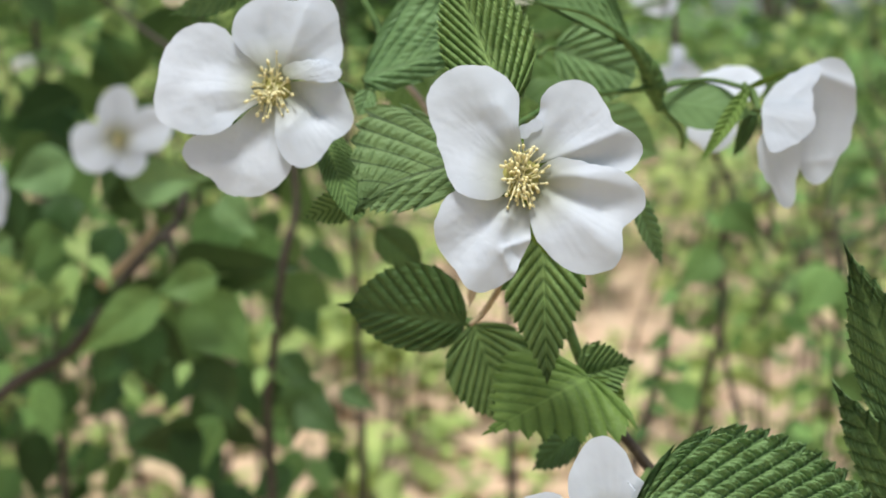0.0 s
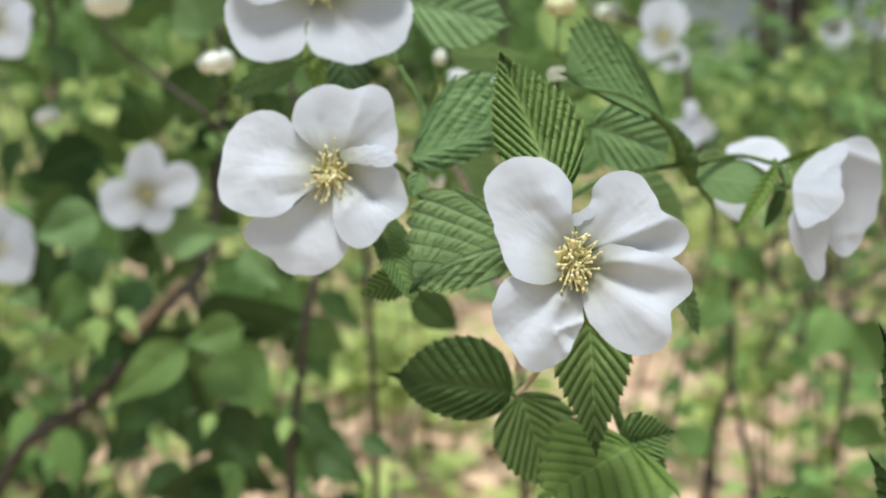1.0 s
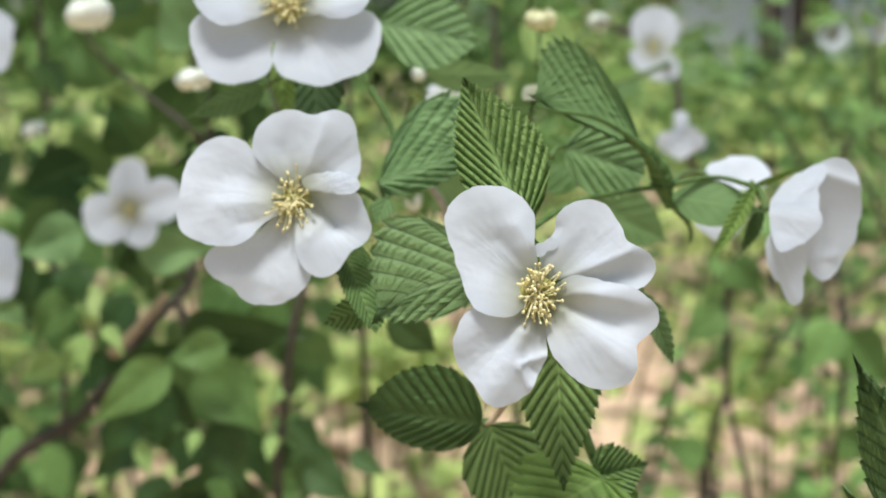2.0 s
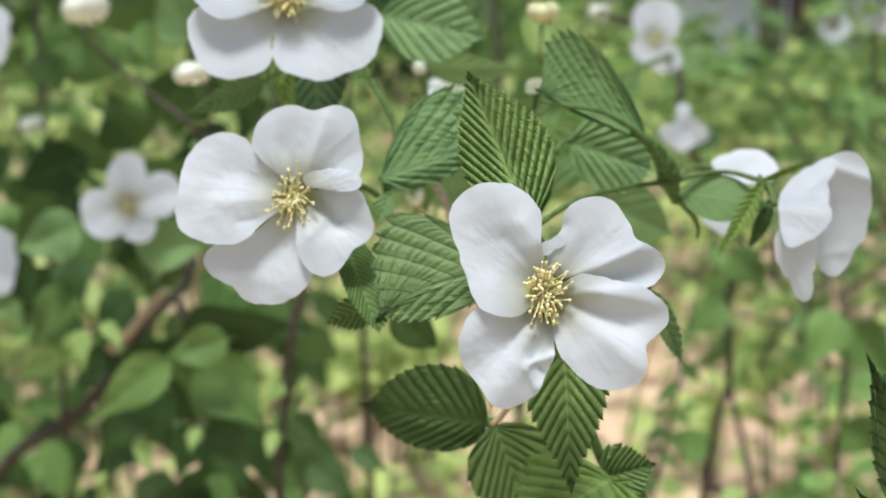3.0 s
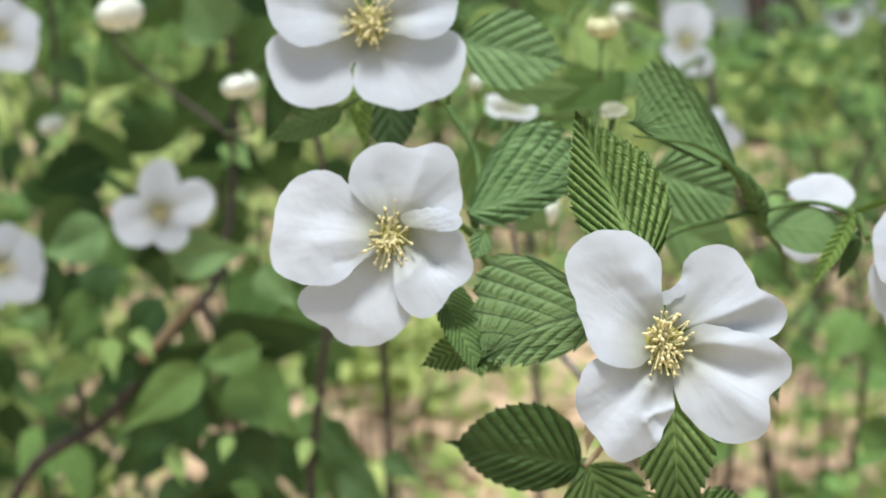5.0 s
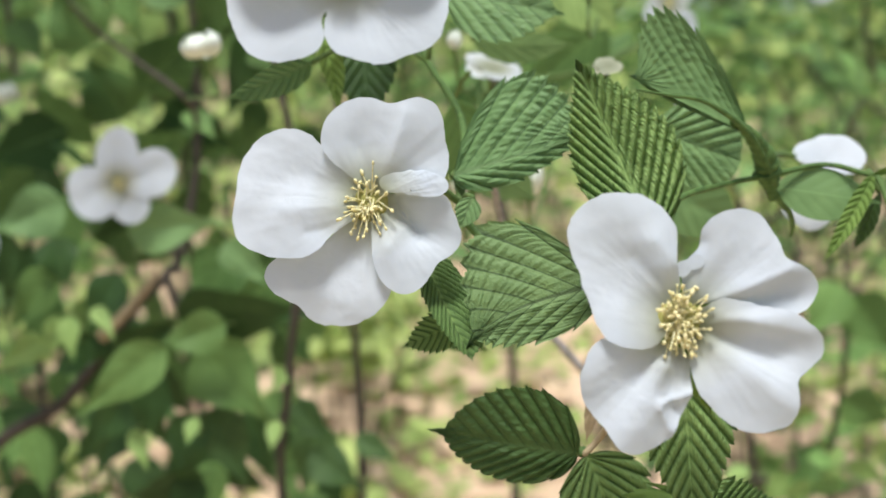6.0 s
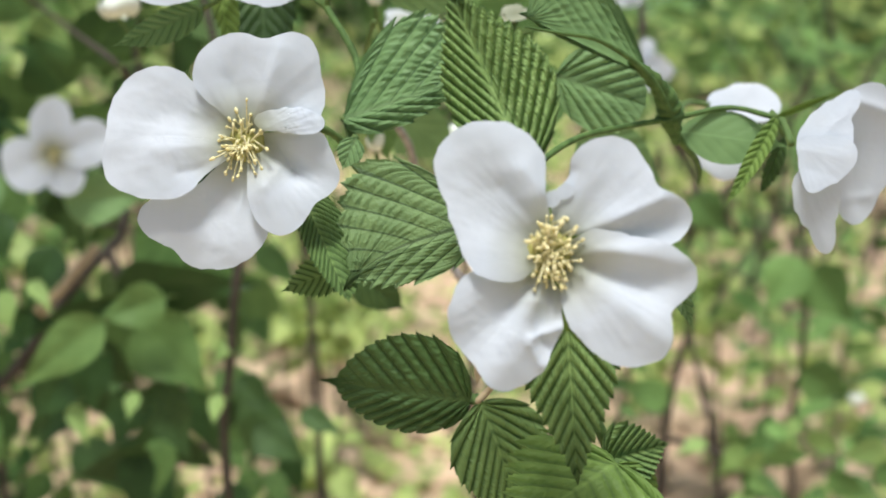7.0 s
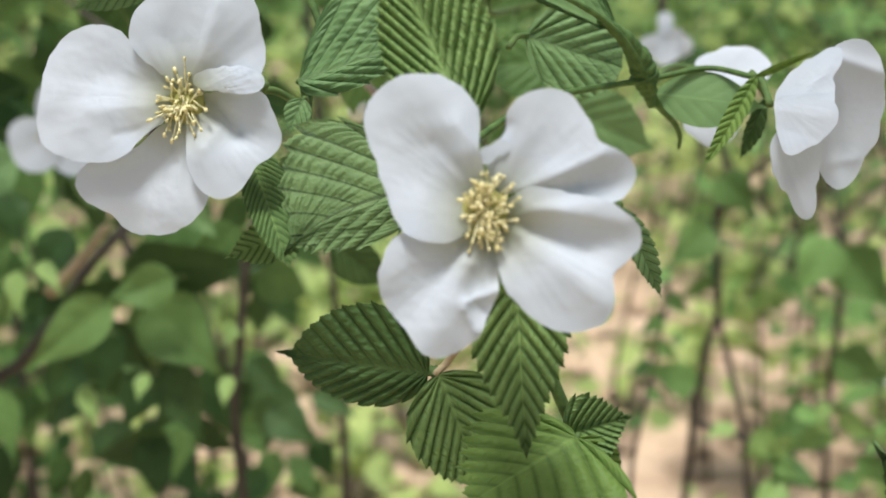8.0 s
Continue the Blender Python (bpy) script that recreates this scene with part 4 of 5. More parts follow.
bush_stem([(-0.1, 0.85, -0.02), (-0.1, 0.78, 0.4), (-0.1051, 0.745, 0.655), (-0.0999, 0.74, 0.7096), (-0.0928, 0.735, 0.7624), (-0.085, 0.74, 0.8018), (-0.0973, 0.75, 0.877), (-0.1109, 0.77, 0.939), (-0.1191, 0.8, 1.0101)], 0.003, 0.0018, M_TWIG)
bush_stem([(-0.45, 0.9, -0.02), (-0.38, 0.86, 0.4), (-0.3063, 0.81, 0.6329), (-0.2401, 0.81, 0.6918), (-0.2011, 0.81, 0.7424), (-0.1764, 0.81, 0.7681), (-0.1685, 0.82, 0.7809), (-0.1597, 0.85, 0.8514), (-0.1699, 0.9, 1.0013)], 0.0042, 0.0024, M_TWIG)
bush_stem([(-0.1761, 0.808, 0.7667), (-0.168, 0.8, 0.7518), (-0.1599, 0.78, 0.7382), (-0.1505, 0.765, 0.7384)], 0.003, 0.0015, M_TWIG)
bush_stem([(-0.1685, 0.82, 0.7809), (-0.1745, 0.78, 0.789), (-0.1819, 0.755, 0.8045), (-0.1861, 0.745, 0.8295)], 0.0014, 0.0011, M_TWIG)
bush_stem([(-0.42, 0.9, -0.02), (-0.3709, 0.86, 0.6149), (-0.3437, 0.83, 0.7353), (-0.3207, 0.8, 0.8579), (-0.2975, 0.77, 0.9408)], 0.003, 0.0012, M_TWIG)
bush_stem([(-0.1597, 0.85, 0.8514), (-0.1449, 0.72, 0.8798), (-0.1921, 0.8, 0.9021), (-0.2204, 0.8, 0.93), (-0.235, 0.82, 0.9822)], 0.0018, 0.001, M_TWIG)
part("pale_twig", tube("pale_twig", [inv @ Vector(p) for p in ((-0.2013, 0.74, 0.747), (-0.1855, 0.743, 0.7627), (-0.169, 0.75, 0.782))], 0.0034, 0.0022, M_PALE, 6, 7, 0.15), bush, label="pale dry twig")
def bush_leaf(k, base, tip_at, w, mat, roll):
    leaf_part(bush, base, tip_at, w * 1.08, mat, roll, ribs=6, pleat=0.0006, fold=0.32, bend=0.1, peak=0.32, tip=1.5, drip=0.1, wave=0.06, teeth=0.01, nu=25, nv=4, seed=60 + k, stalk=Vector(base) + Vector((0.004, 0.03, -0.008)))


# these carry the shade of the bush's gaps in their colour
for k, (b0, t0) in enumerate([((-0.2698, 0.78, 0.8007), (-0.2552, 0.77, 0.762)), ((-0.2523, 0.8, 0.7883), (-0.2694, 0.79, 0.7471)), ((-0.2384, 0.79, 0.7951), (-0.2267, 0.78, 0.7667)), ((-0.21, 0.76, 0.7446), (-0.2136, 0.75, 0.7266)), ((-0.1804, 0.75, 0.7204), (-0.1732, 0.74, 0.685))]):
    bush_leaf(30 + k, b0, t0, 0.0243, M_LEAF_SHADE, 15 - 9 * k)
bush_leaf(0, (-0.182, 0.735, 0.8084), (-0.1297, 0.723, 0.8144), 0.0279, M_LEAF_SMOOTH, 0)
bush_leaf(1, (-0.2189, 0.8, 0.7496), (-0.1915, 0.79, 0.7779), 0.0149, M_PALE_LEAF, 0)
bush_leaf(2, (-0.1624, 0.72, 0.7477), (-0.2112, 0.708, 0.7115), 0.0273, M_LEAF_BROAD, 5)
bush_leaf(3, (-0.1314, 0.735, 0.7549), (-0.1697, 0.723, 0.7451), 0.0242, M_LEAF_BROAD, 0)
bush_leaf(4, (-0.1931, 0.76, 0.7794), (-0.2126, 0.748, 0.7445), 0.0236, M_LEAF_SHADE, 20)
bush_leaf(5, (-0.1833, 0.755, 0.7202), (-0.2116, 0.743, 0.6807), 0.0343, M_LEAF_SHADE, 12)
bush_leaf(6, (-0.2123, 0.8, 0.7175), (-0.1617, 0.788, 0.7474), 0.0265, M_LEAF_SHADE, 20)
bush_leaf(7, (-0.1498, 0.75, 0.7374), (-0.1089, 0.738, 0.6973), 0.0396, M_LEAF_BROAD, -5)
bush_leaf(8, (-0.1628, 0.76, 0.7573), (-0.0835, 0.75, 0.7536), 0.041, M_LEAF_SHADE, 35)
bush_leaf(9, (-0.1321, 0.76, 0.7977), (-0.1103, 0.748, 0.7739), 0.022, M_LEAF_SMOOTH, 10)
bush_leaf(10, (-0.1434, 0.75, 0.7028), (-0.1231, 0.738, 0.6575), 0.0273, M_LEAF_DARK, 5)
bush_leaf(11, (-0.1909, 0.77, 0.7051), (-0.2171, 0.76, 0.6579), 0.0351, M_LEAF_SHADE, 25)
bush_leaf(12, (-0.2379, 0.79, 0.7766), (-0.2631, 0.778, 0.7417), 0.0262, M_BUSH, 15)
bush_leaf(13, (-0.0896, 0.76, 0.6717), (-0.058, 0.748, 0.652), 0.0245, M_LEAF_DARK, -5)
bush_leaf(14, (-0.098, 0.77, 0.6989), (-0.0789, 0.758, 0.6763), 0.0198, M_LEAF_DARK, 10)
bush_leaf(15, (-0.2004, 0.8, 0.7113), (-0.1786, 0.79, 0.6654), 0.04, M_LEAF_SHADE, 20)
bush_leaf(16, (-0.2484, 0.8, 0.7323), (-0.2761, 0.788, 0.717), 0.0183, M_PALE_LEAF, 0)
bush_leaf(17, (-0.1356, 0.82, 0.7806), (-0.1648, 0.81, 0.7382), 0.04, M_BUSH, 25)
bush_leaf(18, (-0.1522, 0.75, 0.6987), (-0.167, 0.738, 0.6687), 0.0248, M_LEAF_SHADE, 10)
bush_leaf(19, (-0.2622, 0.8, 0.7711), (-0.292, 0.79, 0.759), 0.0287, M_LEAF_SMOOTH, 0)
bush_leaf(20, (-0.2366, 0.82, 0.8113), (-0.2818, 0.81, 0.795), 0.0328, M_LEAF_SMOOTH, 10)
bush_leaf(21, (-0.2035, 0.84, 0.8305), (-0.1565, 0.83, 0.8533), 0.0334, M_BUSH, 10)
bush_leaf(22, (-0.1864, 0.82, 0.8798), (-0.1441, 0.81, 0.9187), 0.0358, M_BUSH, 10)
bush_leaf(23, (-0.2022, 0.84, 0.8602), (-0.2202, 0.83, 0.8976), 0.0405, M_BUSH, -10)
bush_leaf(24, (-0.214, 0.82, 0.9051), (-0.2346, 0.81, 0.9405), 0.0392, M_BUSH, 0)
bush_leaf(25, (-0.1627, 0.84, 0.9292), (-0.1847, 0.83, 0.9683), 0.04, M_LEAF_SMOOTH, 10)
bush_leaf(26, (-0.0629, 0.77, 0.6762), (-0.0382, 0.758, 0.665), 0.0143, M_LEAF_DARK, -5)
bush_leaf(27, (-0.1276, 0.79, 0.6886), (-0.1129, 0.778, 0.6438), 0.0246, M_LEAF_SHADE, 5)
bush_leaf(28, (-0.0862, 0.8, 0.6773), (-0.0971, 0.788, 0.633), 0.0282, M_LEAF_DARK, 5)

# young yellow-green leaves, their sunlit look put into the colour
bush_leaf(40, (-0.203, 0.735, 0.7658), (-0.1891, 0.723, 0.7512), 0.0102, M_PALE_LEAF, -25)
bush_leaf(41, (-0.2184, 0.74, 0.7602), (-0.2144, 0.728, 0.7377), 0.0121, M_PALE_LEAF, 12)
bush_leaf(42, (-0.1833, 0.725, 0.6994), (-0.1738, 0.713, 0.6792), 0.0107, M_PALE_LEAF, -1)
bush_leaf(43, (-0.1002, 0.74, 0.7287), (-0.1073, 0.728, 0.7178), 0.0103, M_PALE_LEAF, -14)
bush_leaf(44, (-0.1054, 0.735, 0.6992), (-0.1086, 0.723, 0.6854), 0.0097, M_PALE_LEAF, 23)
bush_leaf(45, (-0.1908, 0.86, 0.9228), (-0.1877, 0.85, 0.8999), 0.0213, M_PALE_LEAF, 10)
bush_leaf(46, (-0.2057, 0.86, 0.9057), (-0.218, 0.85, 0.8664), 0.0285, M_PALE_LEAF, -3)
bush_leaf(47, (-0.2571, 0.86, 0.7318), (-0.2617, 0.85, 0.7045), 0.0142, M_PALE_LEAF, -16)
bush_leaf(48, (-0.1499, 0.73, 0.7035), (-0.1533, 0.718, 0.6914), 0.009, M_PALE_LEAF, 21)
bush_leaf(49, (-0.2759, 0.86, 0.8699), (-0.2704, 0.85, 0.8584), 0.0142, M_PALE_LEAF, 8)

# more of its single leaves, drooping behind the first ones
rnd = random.Random(77)
for k in range(70):
    x, y, z = rnd.uniform(-0.46, -0.09), rnd.uniform(0.82, 1.0), rnd.uniform(0.42, 1.05)
    if (z > 0.86 and rnd.random() < 0.5) or (z < 0.62 and x < -0.2 * y and rnd.random() < 0.5) or (0.65 < z < 0.82 and x < -0.18 * y and rnd.random() < 0.6):
        continue
    tip_at = Vector((x + rnd.uniform(-0.05, 0.05), y - rnd.uniform(0.0, 0.03), z - rnd.uniform(0.005, 0.05)))
    long = (tip_at - Vector((x, y, z))).length
    # lower leaves mix in the green that is darkened for shade
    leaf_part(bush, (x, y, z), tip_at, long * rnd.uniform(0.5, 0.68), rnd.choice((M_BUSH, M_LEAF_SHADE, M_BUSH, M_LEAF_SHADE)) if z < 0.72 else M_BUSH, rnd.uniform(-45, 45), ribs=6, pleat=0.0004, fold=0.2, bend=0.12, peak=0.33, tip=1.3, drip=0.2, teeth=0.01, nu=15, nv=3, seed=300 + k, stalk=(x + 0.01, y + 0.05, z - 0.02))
# leaves that hang low inside the bush, most in greens darkened for shade
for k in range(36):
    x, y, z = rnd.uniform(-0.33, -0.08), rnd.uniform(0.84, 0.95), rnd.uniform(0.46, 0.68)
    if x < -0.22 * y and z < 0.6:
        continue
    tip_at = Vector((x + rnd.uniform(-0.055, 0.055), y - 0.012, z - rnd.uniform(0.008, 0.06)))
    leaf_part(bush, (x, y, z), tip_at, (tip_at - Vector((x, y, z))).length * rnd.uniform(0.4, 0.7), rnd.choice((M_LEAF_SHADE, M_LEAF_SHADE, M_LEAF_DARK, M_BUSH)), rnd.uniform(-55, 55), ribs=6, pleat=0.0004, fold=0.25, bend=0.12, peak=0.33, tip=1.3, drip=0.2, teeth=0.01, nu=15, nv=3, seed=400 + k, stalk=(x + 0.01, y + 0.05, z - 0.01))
# the rest of its foliage, along hidden twigs
rnd = random.Random(11)
fill = []
for k in range(900):
    x, y, z = rnd.uniform(-0.66, -0.11), rnd.uniform(0.86, 1.35), rnd.uniform(0.3, 1.15)
    if noise.noise(Vector((x * 5, y * 3, z * 5))) < -0.08 or (z < 0.8 and x < -0.13 * y and rnd.random() < (0.5 if z > 0.62 else 0.62)):
        continue
    m = leaf_frame((x, y, z), (x + rnd.uniform(-0.04, 0.04), y + rnd.uniform(-0.02, 0.02), z - rnd.uniform(0.0, 0.05)), rnd.uniform(-60, 60), (-0.01, 0, 1.6))
    fill.append(inv @ m @ Matrix.Scale(rnd.uniform(0.035, 0.062), 4))
# unseen leaves added above the bush, to shade what hangs below
for k in range(480):
    x, y, z = rnd.uniform(-0.7, -0.06), rnd.uniform(0.8, 1.2), rnd.uniform(1.12, 1.5)
    if noise.noise(Vector((x * 6, y * 6, 3.0))) < -0.1:
        continue
    fill.append(inv @ random_leaf_pose(rnd, (x, y, z), rnd.uniform(0.045, 0.07)))
foliage = part("foliage", scatter_mesh("foliage", fill, M_BUSH), bush)
tagged(foliage, kind="stuff")
LOCAL = [inv @ Vector((-0.62 + 0.13 * k, 1.1, 0)) for k in range(6)]
for k, p in enumerate(LOCAL):
    part("stem", tube("stem", [p + Vector((0, 0, -0.02)), p + Vector((0.03, -0.03, 0.5)), p + Vector((0.0, 0.04, 1.15))], 0.005, 0.002, M_TWIG, 6, 6), bush)

flower_d = flower((-0.1838, 0.73, 0.8348), (80.9, 0.6, -0.2), "small open white flower among dark leaves", (24, 0.004, 0.006, 6), (4, 0.016, 0.008, -0.001, 10))
add_petal(flower_d, *((-0.3, 15.3), 13.0, (-0.07, 0.05, -1.77, 0.58, -0.32, 0.27, 0.51, 0.08, 0.23, -0.22, -0.08, -0.04)), seed=1, lift=0.5, bowl=4.0, creases=[(95, -1.8, 20)])
add_petal(flower_d, *((17.0, 4.6), 14.0, (0.11, -0.02, 0.73, 1.54, -0.41, -0.53, 0.0, 0.43, -0.03, -0.25, -0.02, 0.16)), seed=2, lift=1.2, bowl=4.0, creases=[(15, -1.8, 18)])
add_petal(flower_d, *((-13.2, -5.4), 14.3, (0.03, -0.02, -0.33, -0.83, 0.4, 0.29, -0.17, 0.12, 0.09, 0.11, -0.06, 0.08)), seed=3, lift=1.0, bowl=4.0, creases=[(205, -1.6, 18)])
add_petal(flower_d, *((5.6, -11.6), 10.6, (0.01, -0.09, 0.22, -0.93, 0.55, 0.25, -0.15, 0.22, 0.04, -0.09, 0.06, 0.05)), seed=4, lift=0.2, bowl=4.0, creases=[(-70, -1.4, 18)])
flower_stalk(flower_d, [(-0.1867, 0.75, 0.818), (-0.1819, 0.755, 0.8045)])
far_flower((-0.2859, 0.76, 0.7986), 57, (80, 0, 30), "white flower beside the dark bush", (-0.3437, 0.83, 0.7353))
far_flower((-0.2714, 0.74, 0.9324), 50, (80, 0, 20), "white flower at the bush's edge", (-0.2975, 0.77, 0.9408))
bud((-0.1128, 0.56, 0.9111), 0.0145, "cupped cream flower bud, half open", (-0.1416, 0.7, 0.8812), 1.2, 0.75)
bud((-0.1944, 0.695, 0.944), 0.0248, "round cream flower bud, nearly open", (-0.2204, 0.8, 0.93), 1.1, 0.8)

# the taller bush on the other side, thin-stemmed and open
shrub = thing("open_shrub", pose(0.3, 1.05, 0), "open shrub with slender brown stems and light green leaves", "shrub")
inv = shrub.matrix_basis.inverted()
SHRUB_STEMS = [
    ([(0.15, 1.05, -0.02), (0.185, 1.04, 0.35), (0.2036, 1.03, 0.4915), (0.2085, 1.02, 0.5624), (0.2146, 1.01, 0.6211), (0.2243, 1.01, 0.657), (0.2243, 1.02, 0.7262), (0.2326, 1.03, 0.7684), (0.2213, 1.03, 0.7906)], 0.0034, 0.002, M_TWIG),
    ([(0.2244, 1.01, 0.6502), (0.2332, 1.0, 0.6052), (0.2434, 1.0, 0.5542), (0.262, 1.01, 0.35), (0.28, 1.02, -0.02)], 0.0022, 0.0028, M_TWIG),
    ([(0.36, 1.15, -0.02), (0.3492, 1.13, 0.508), (0.3511, 1.12, 0.584), (0.3529, 1.12, 0.6794), (0.3477, 1.14, 0.7352)], 0.0034, 0.0018, M_TWIG),
    ([(0.2243, 1.02, 0.7262), (0.2426, 1.0, 0.7594), (0.2743, 0.98, 0.7907), (0.2955, 0.95, 0.857)], 0.003, 0.0015, M_TWIG),
    ([(0.2213, 1.03, 0.7906), (0.1567, 0.86, 0.8624), (0.148, 0.86, 0.9149), (0.1018, 0.88, 0.9452)], 0.003, 0.0015, M_TWIG),
    ([(0.2085, 1.02, 0.5624), (0.2376, 0.95, 0.5726), (0.2724, 0.9, 0.5812)], 0.003, 0.0015, M_TWIG),
    ([(0.148, 0.86, 0.9149), (0.0504, 0.66, 0.8939), (0.0023, 0.62, 0.8953)], 0.002, 0.001, M_STEM),
    ([(0.1354, 1.0, -0.02), (0.1504, 1.0, 0.3), (0.1554, 1.0, 0.5185), (0.1637, 1.0, 0.5714), (0.1748, 1.0, 0.6231), (0.1824, 1.0, 0.6628), (0.1892, 1.01, 0.6932)], 0.0028, 0.0014, M_TWIG),
]
for pts, r0, r1, mat in SHRUB_STEMS:
    part("stem", tube("stem", [inv @ Vector(p) for p in pts], r0, r1, mat, 7, 7, 0.15), shrub)
SHRUB_LEAVES = [
    ((0.3413, 1.1, 0.6887), (0.306, 1.09, 0.6435), 0.0476, M_BUSH, 10), ((0.3464, 1.1, 0.6789), (0.3879, 1.09, 0.631), 0.0525, M_BUSH, 0),
    ((0.3445, 1.1, 0.5901), (0.3906, 1.09, 0.5664), 0.0436, M_BUSH, 20), ((0.2175, 1.0, 0.7214), (0.1814, 0.99, 0.6942), 0.0342, M_BUSH, 0),
    ((0.2213, 1.0, 0.7601), (0.2491, 0.99, 0.7309), 0.034, M_BUSH, 0), ((0.2061, 1.0, 0.597), (0.1646, 0.99, 0.6197), 0.0305, M_BUSH, 15),
    ((0.1813, 0.99, 0.674), (0.1972, 0.98, 0.6587), 0.0142, M_BUSH, 10), ((0.178, 0.99, 0.6567), (0.1577, 0.98, 0.6435), 0.0142, M_BUSH, -15), ((0.1751, 0.99, 0.637), (0.1899, 0.98, 0.624), 0.0125, M_BUSH, 20), ((0.1696, 0.99, 0.6195), (0.1493, 0.98, 0.6149), 0.0117, M_BUSH, 0),
    ((0.1837, 0.99, 0.6921), (0.1669, 0.98, 0.6803), 0.0134, M_BUSH, 15), ((0.1671, 0.99, 0.5995), (0.1799, 0.98, 0.5908), 0.0108, M_BUSH, -10), ((0.1629, 0.99, 0.5795), (0.1458, 0.98, 0.5687), 0.0117, M_BUSH, 10),
]
for k, (b, tip_at, w, mat, roll) in enumerate(SHRUB_LEAVES):
    leaf_part(shrub, b, tip_at, w * 0.95, mat, roll, ribs=6, pleat=0.0006, fold=0.32, bend=0.12, peak=0.32, tip=1.5, drip=0.1, wave=0.05, teeth=0.01, nu=21, nv=3, seed=90 + k, stalk=Vector(b) + Vector((0.004, 0.05, -0.01)))
# a tangle of dry brown twigs at its shaded side
rnd = random.Random(66)
for k in range(18):
    x, z = rnd.uniform(0.36, 0.56), rnd.uniform(0.5, 0.86)
    p0 = Vector((x, rnd.uniform(1.4, 1.6), z))
    d = Vector((rnd.uniform(-0.14, 0.14), rnd.uniform(-0.04, 0.04), rnd.uniform(0.06, 0.2)))
    part("twig", tube("twig", [inv @ p0, inv @ (p0 + d * 0.5 + Vector((rnd.uniform(-0.02, 0.02), 0, 0))), inv @ (p0 + d)], 0.0035, 0.0014, M_TWIG, 5, 6, 0.15, k), shrub)
rnd = random.Random(58)
LOW_A, LOW_B = Vector((0.2251, 0.92, 0.6052)), Vector((0.3514, 0.92, 0.5142))
for k in range(34):
    b0 = Vector((rnd.uniform(LOW_A.x, LOW_B.x), rnd.uniform(0.88, 0.99), rnd.uniform(LOW_B.z, LOW_A.z)))
    tip_at = b0 + Vector((rnd.uniform(-0.035, 0.035), rnd.uniform(-0.02, 0.0), rnd.uniform(-0.03, 0.006)))
    leaf_part(shrub, b0, tip_at, (tip_at - b0).length * rnd.uniform(0.45, 0.65), rnd.choice((M_BUSH, M_BUSH, M_PALE_LEAF)), rnd.uniform(-40, 40), ribs=6, pleat=0.0004, fold=0.2, bend=0.12, peak=0.33, tip=1.3, drip=0.2, wave=0.06, teeth=0.01, nu=15, nv=3, seed=500 + k, stalk=b0 + Vector((0.004, 0.03, -0.01)))
rnd = random.Random(5)
fill = []
for k in range(1100):
    x, y, z = rnd.uniform(0.12, 0.85), rnd.uniform(1.15, 1.9), rnd.uniform(0.25, 1.2)
    if noise.noise(Vector((x * 5, y * 3, z * 5 + 9))) < 0.05 or (0.12 < x / y < 0.29 and rnd.random() < (0.9 if z < 0.62 else 0.2)):
        continue
    fill.append(inv @ random_leaf_pose(rnd, (x, y, z), rnd.uniform(0.03, 0.055)))
tagged(part("foliage", scatter_mesh("foliage", fill, M_BUSH), shrub), kind="stuff")

flower_f = flower((0.1358, 0.86, 0.9254), (80.9, 0.6, -0.2), "white flower turned sideways on the open shrub", (10, 0.003, 0.005, 7), (3, 0.014, 0.007, -0.001, 200))
add_petal(flower_f, *((0.9, 12.5), 15.71, (0.01, 0.03, 1.04, -0.11, -0.36, -0.26, -0.47, 0.01, 0.11, 0.05, 0.0, -0.08)), seed=1, lift=0.5, bowl=3.0, creases=[(80, -2.0, 25)])
add_petal(flower_f, *((0.9, -10.6), 13.56, (0.1, 0.02, 2.35, -2.58, -0.28, 0.23, -0.07, -0.61, -0.06, 0.17, -0.11, -0.05)), seed=2, lift=1.5, bowl=3.0, creases=[(-70, -1.6, 25)])
flower_stalk(flower_f, [(0.1443, 0.87, 0.9185), (0.148, 0.86, 0.9149)])
far_flower((0.4768, 1.6, 0.9432), 46, (70, 50, -30), "far cream-white flower above the open shrub", (0.3477, 1.14, 0.7352), open_heart=False)
far_flower((0.5208, 1.65, 0.9694), 50, (85, 20, 55), "far cream-white flower above the open shrub", (0.3477, 1.14, 0.7352), 20, open_heart=False)
far_flower((0.5378, 1.6, 0.9499), 36, (80, 10, -40), "far cream-white flower above the open shrub", (0.3477, 1.14, 0.7352), 10, open_heart=False)
bud((-0.3072, 0.95, 0.8684), 0.0186, "small cream flower bud in the bush", (-0.2204, 0.8, 0.93))
flower_g = flower((0.1448, 0.8, 0.8691), (86, 4, 10), "white half-closed flower hanging on the open shrub", None, (3, 0.008, 0.004, 0.001, 70))
add_petal(flower_g, *((-5.5, -2.0), 9.4, (0.3, -0.4, 1.2, 0.6, -0.5, 0.3, 0.2, -0.2)), seed=1, lift=1.0, bowl=2.0, tilt=(0.25, 0.1), creases=[(190, 1.2, 25)], rings=10, spokes=40, claw=False)
add_petal(flower_g, *((5.8, -1.0), 8.8, (-0.2, 0.3, 0.9, -0.7, 0.4, -0.4, 0.3, 0.2)), seed=2, lift=2.0, bowl=2.0, tilt=(-0.25, 0.1), creases=[(-10, 1.2, 25)], rings=10, spokes=40, claw=False)
add_petal(flower_g, *((-1.0, -6.0), 7.4, (0.2, 0.2, -0.6, 0.5, 0.5, -0.3)), seed=3, lift=3.5, bowl=1.5, creases=[(-90, 1.0, 25)], rings=10, spokes=40, claw=False)
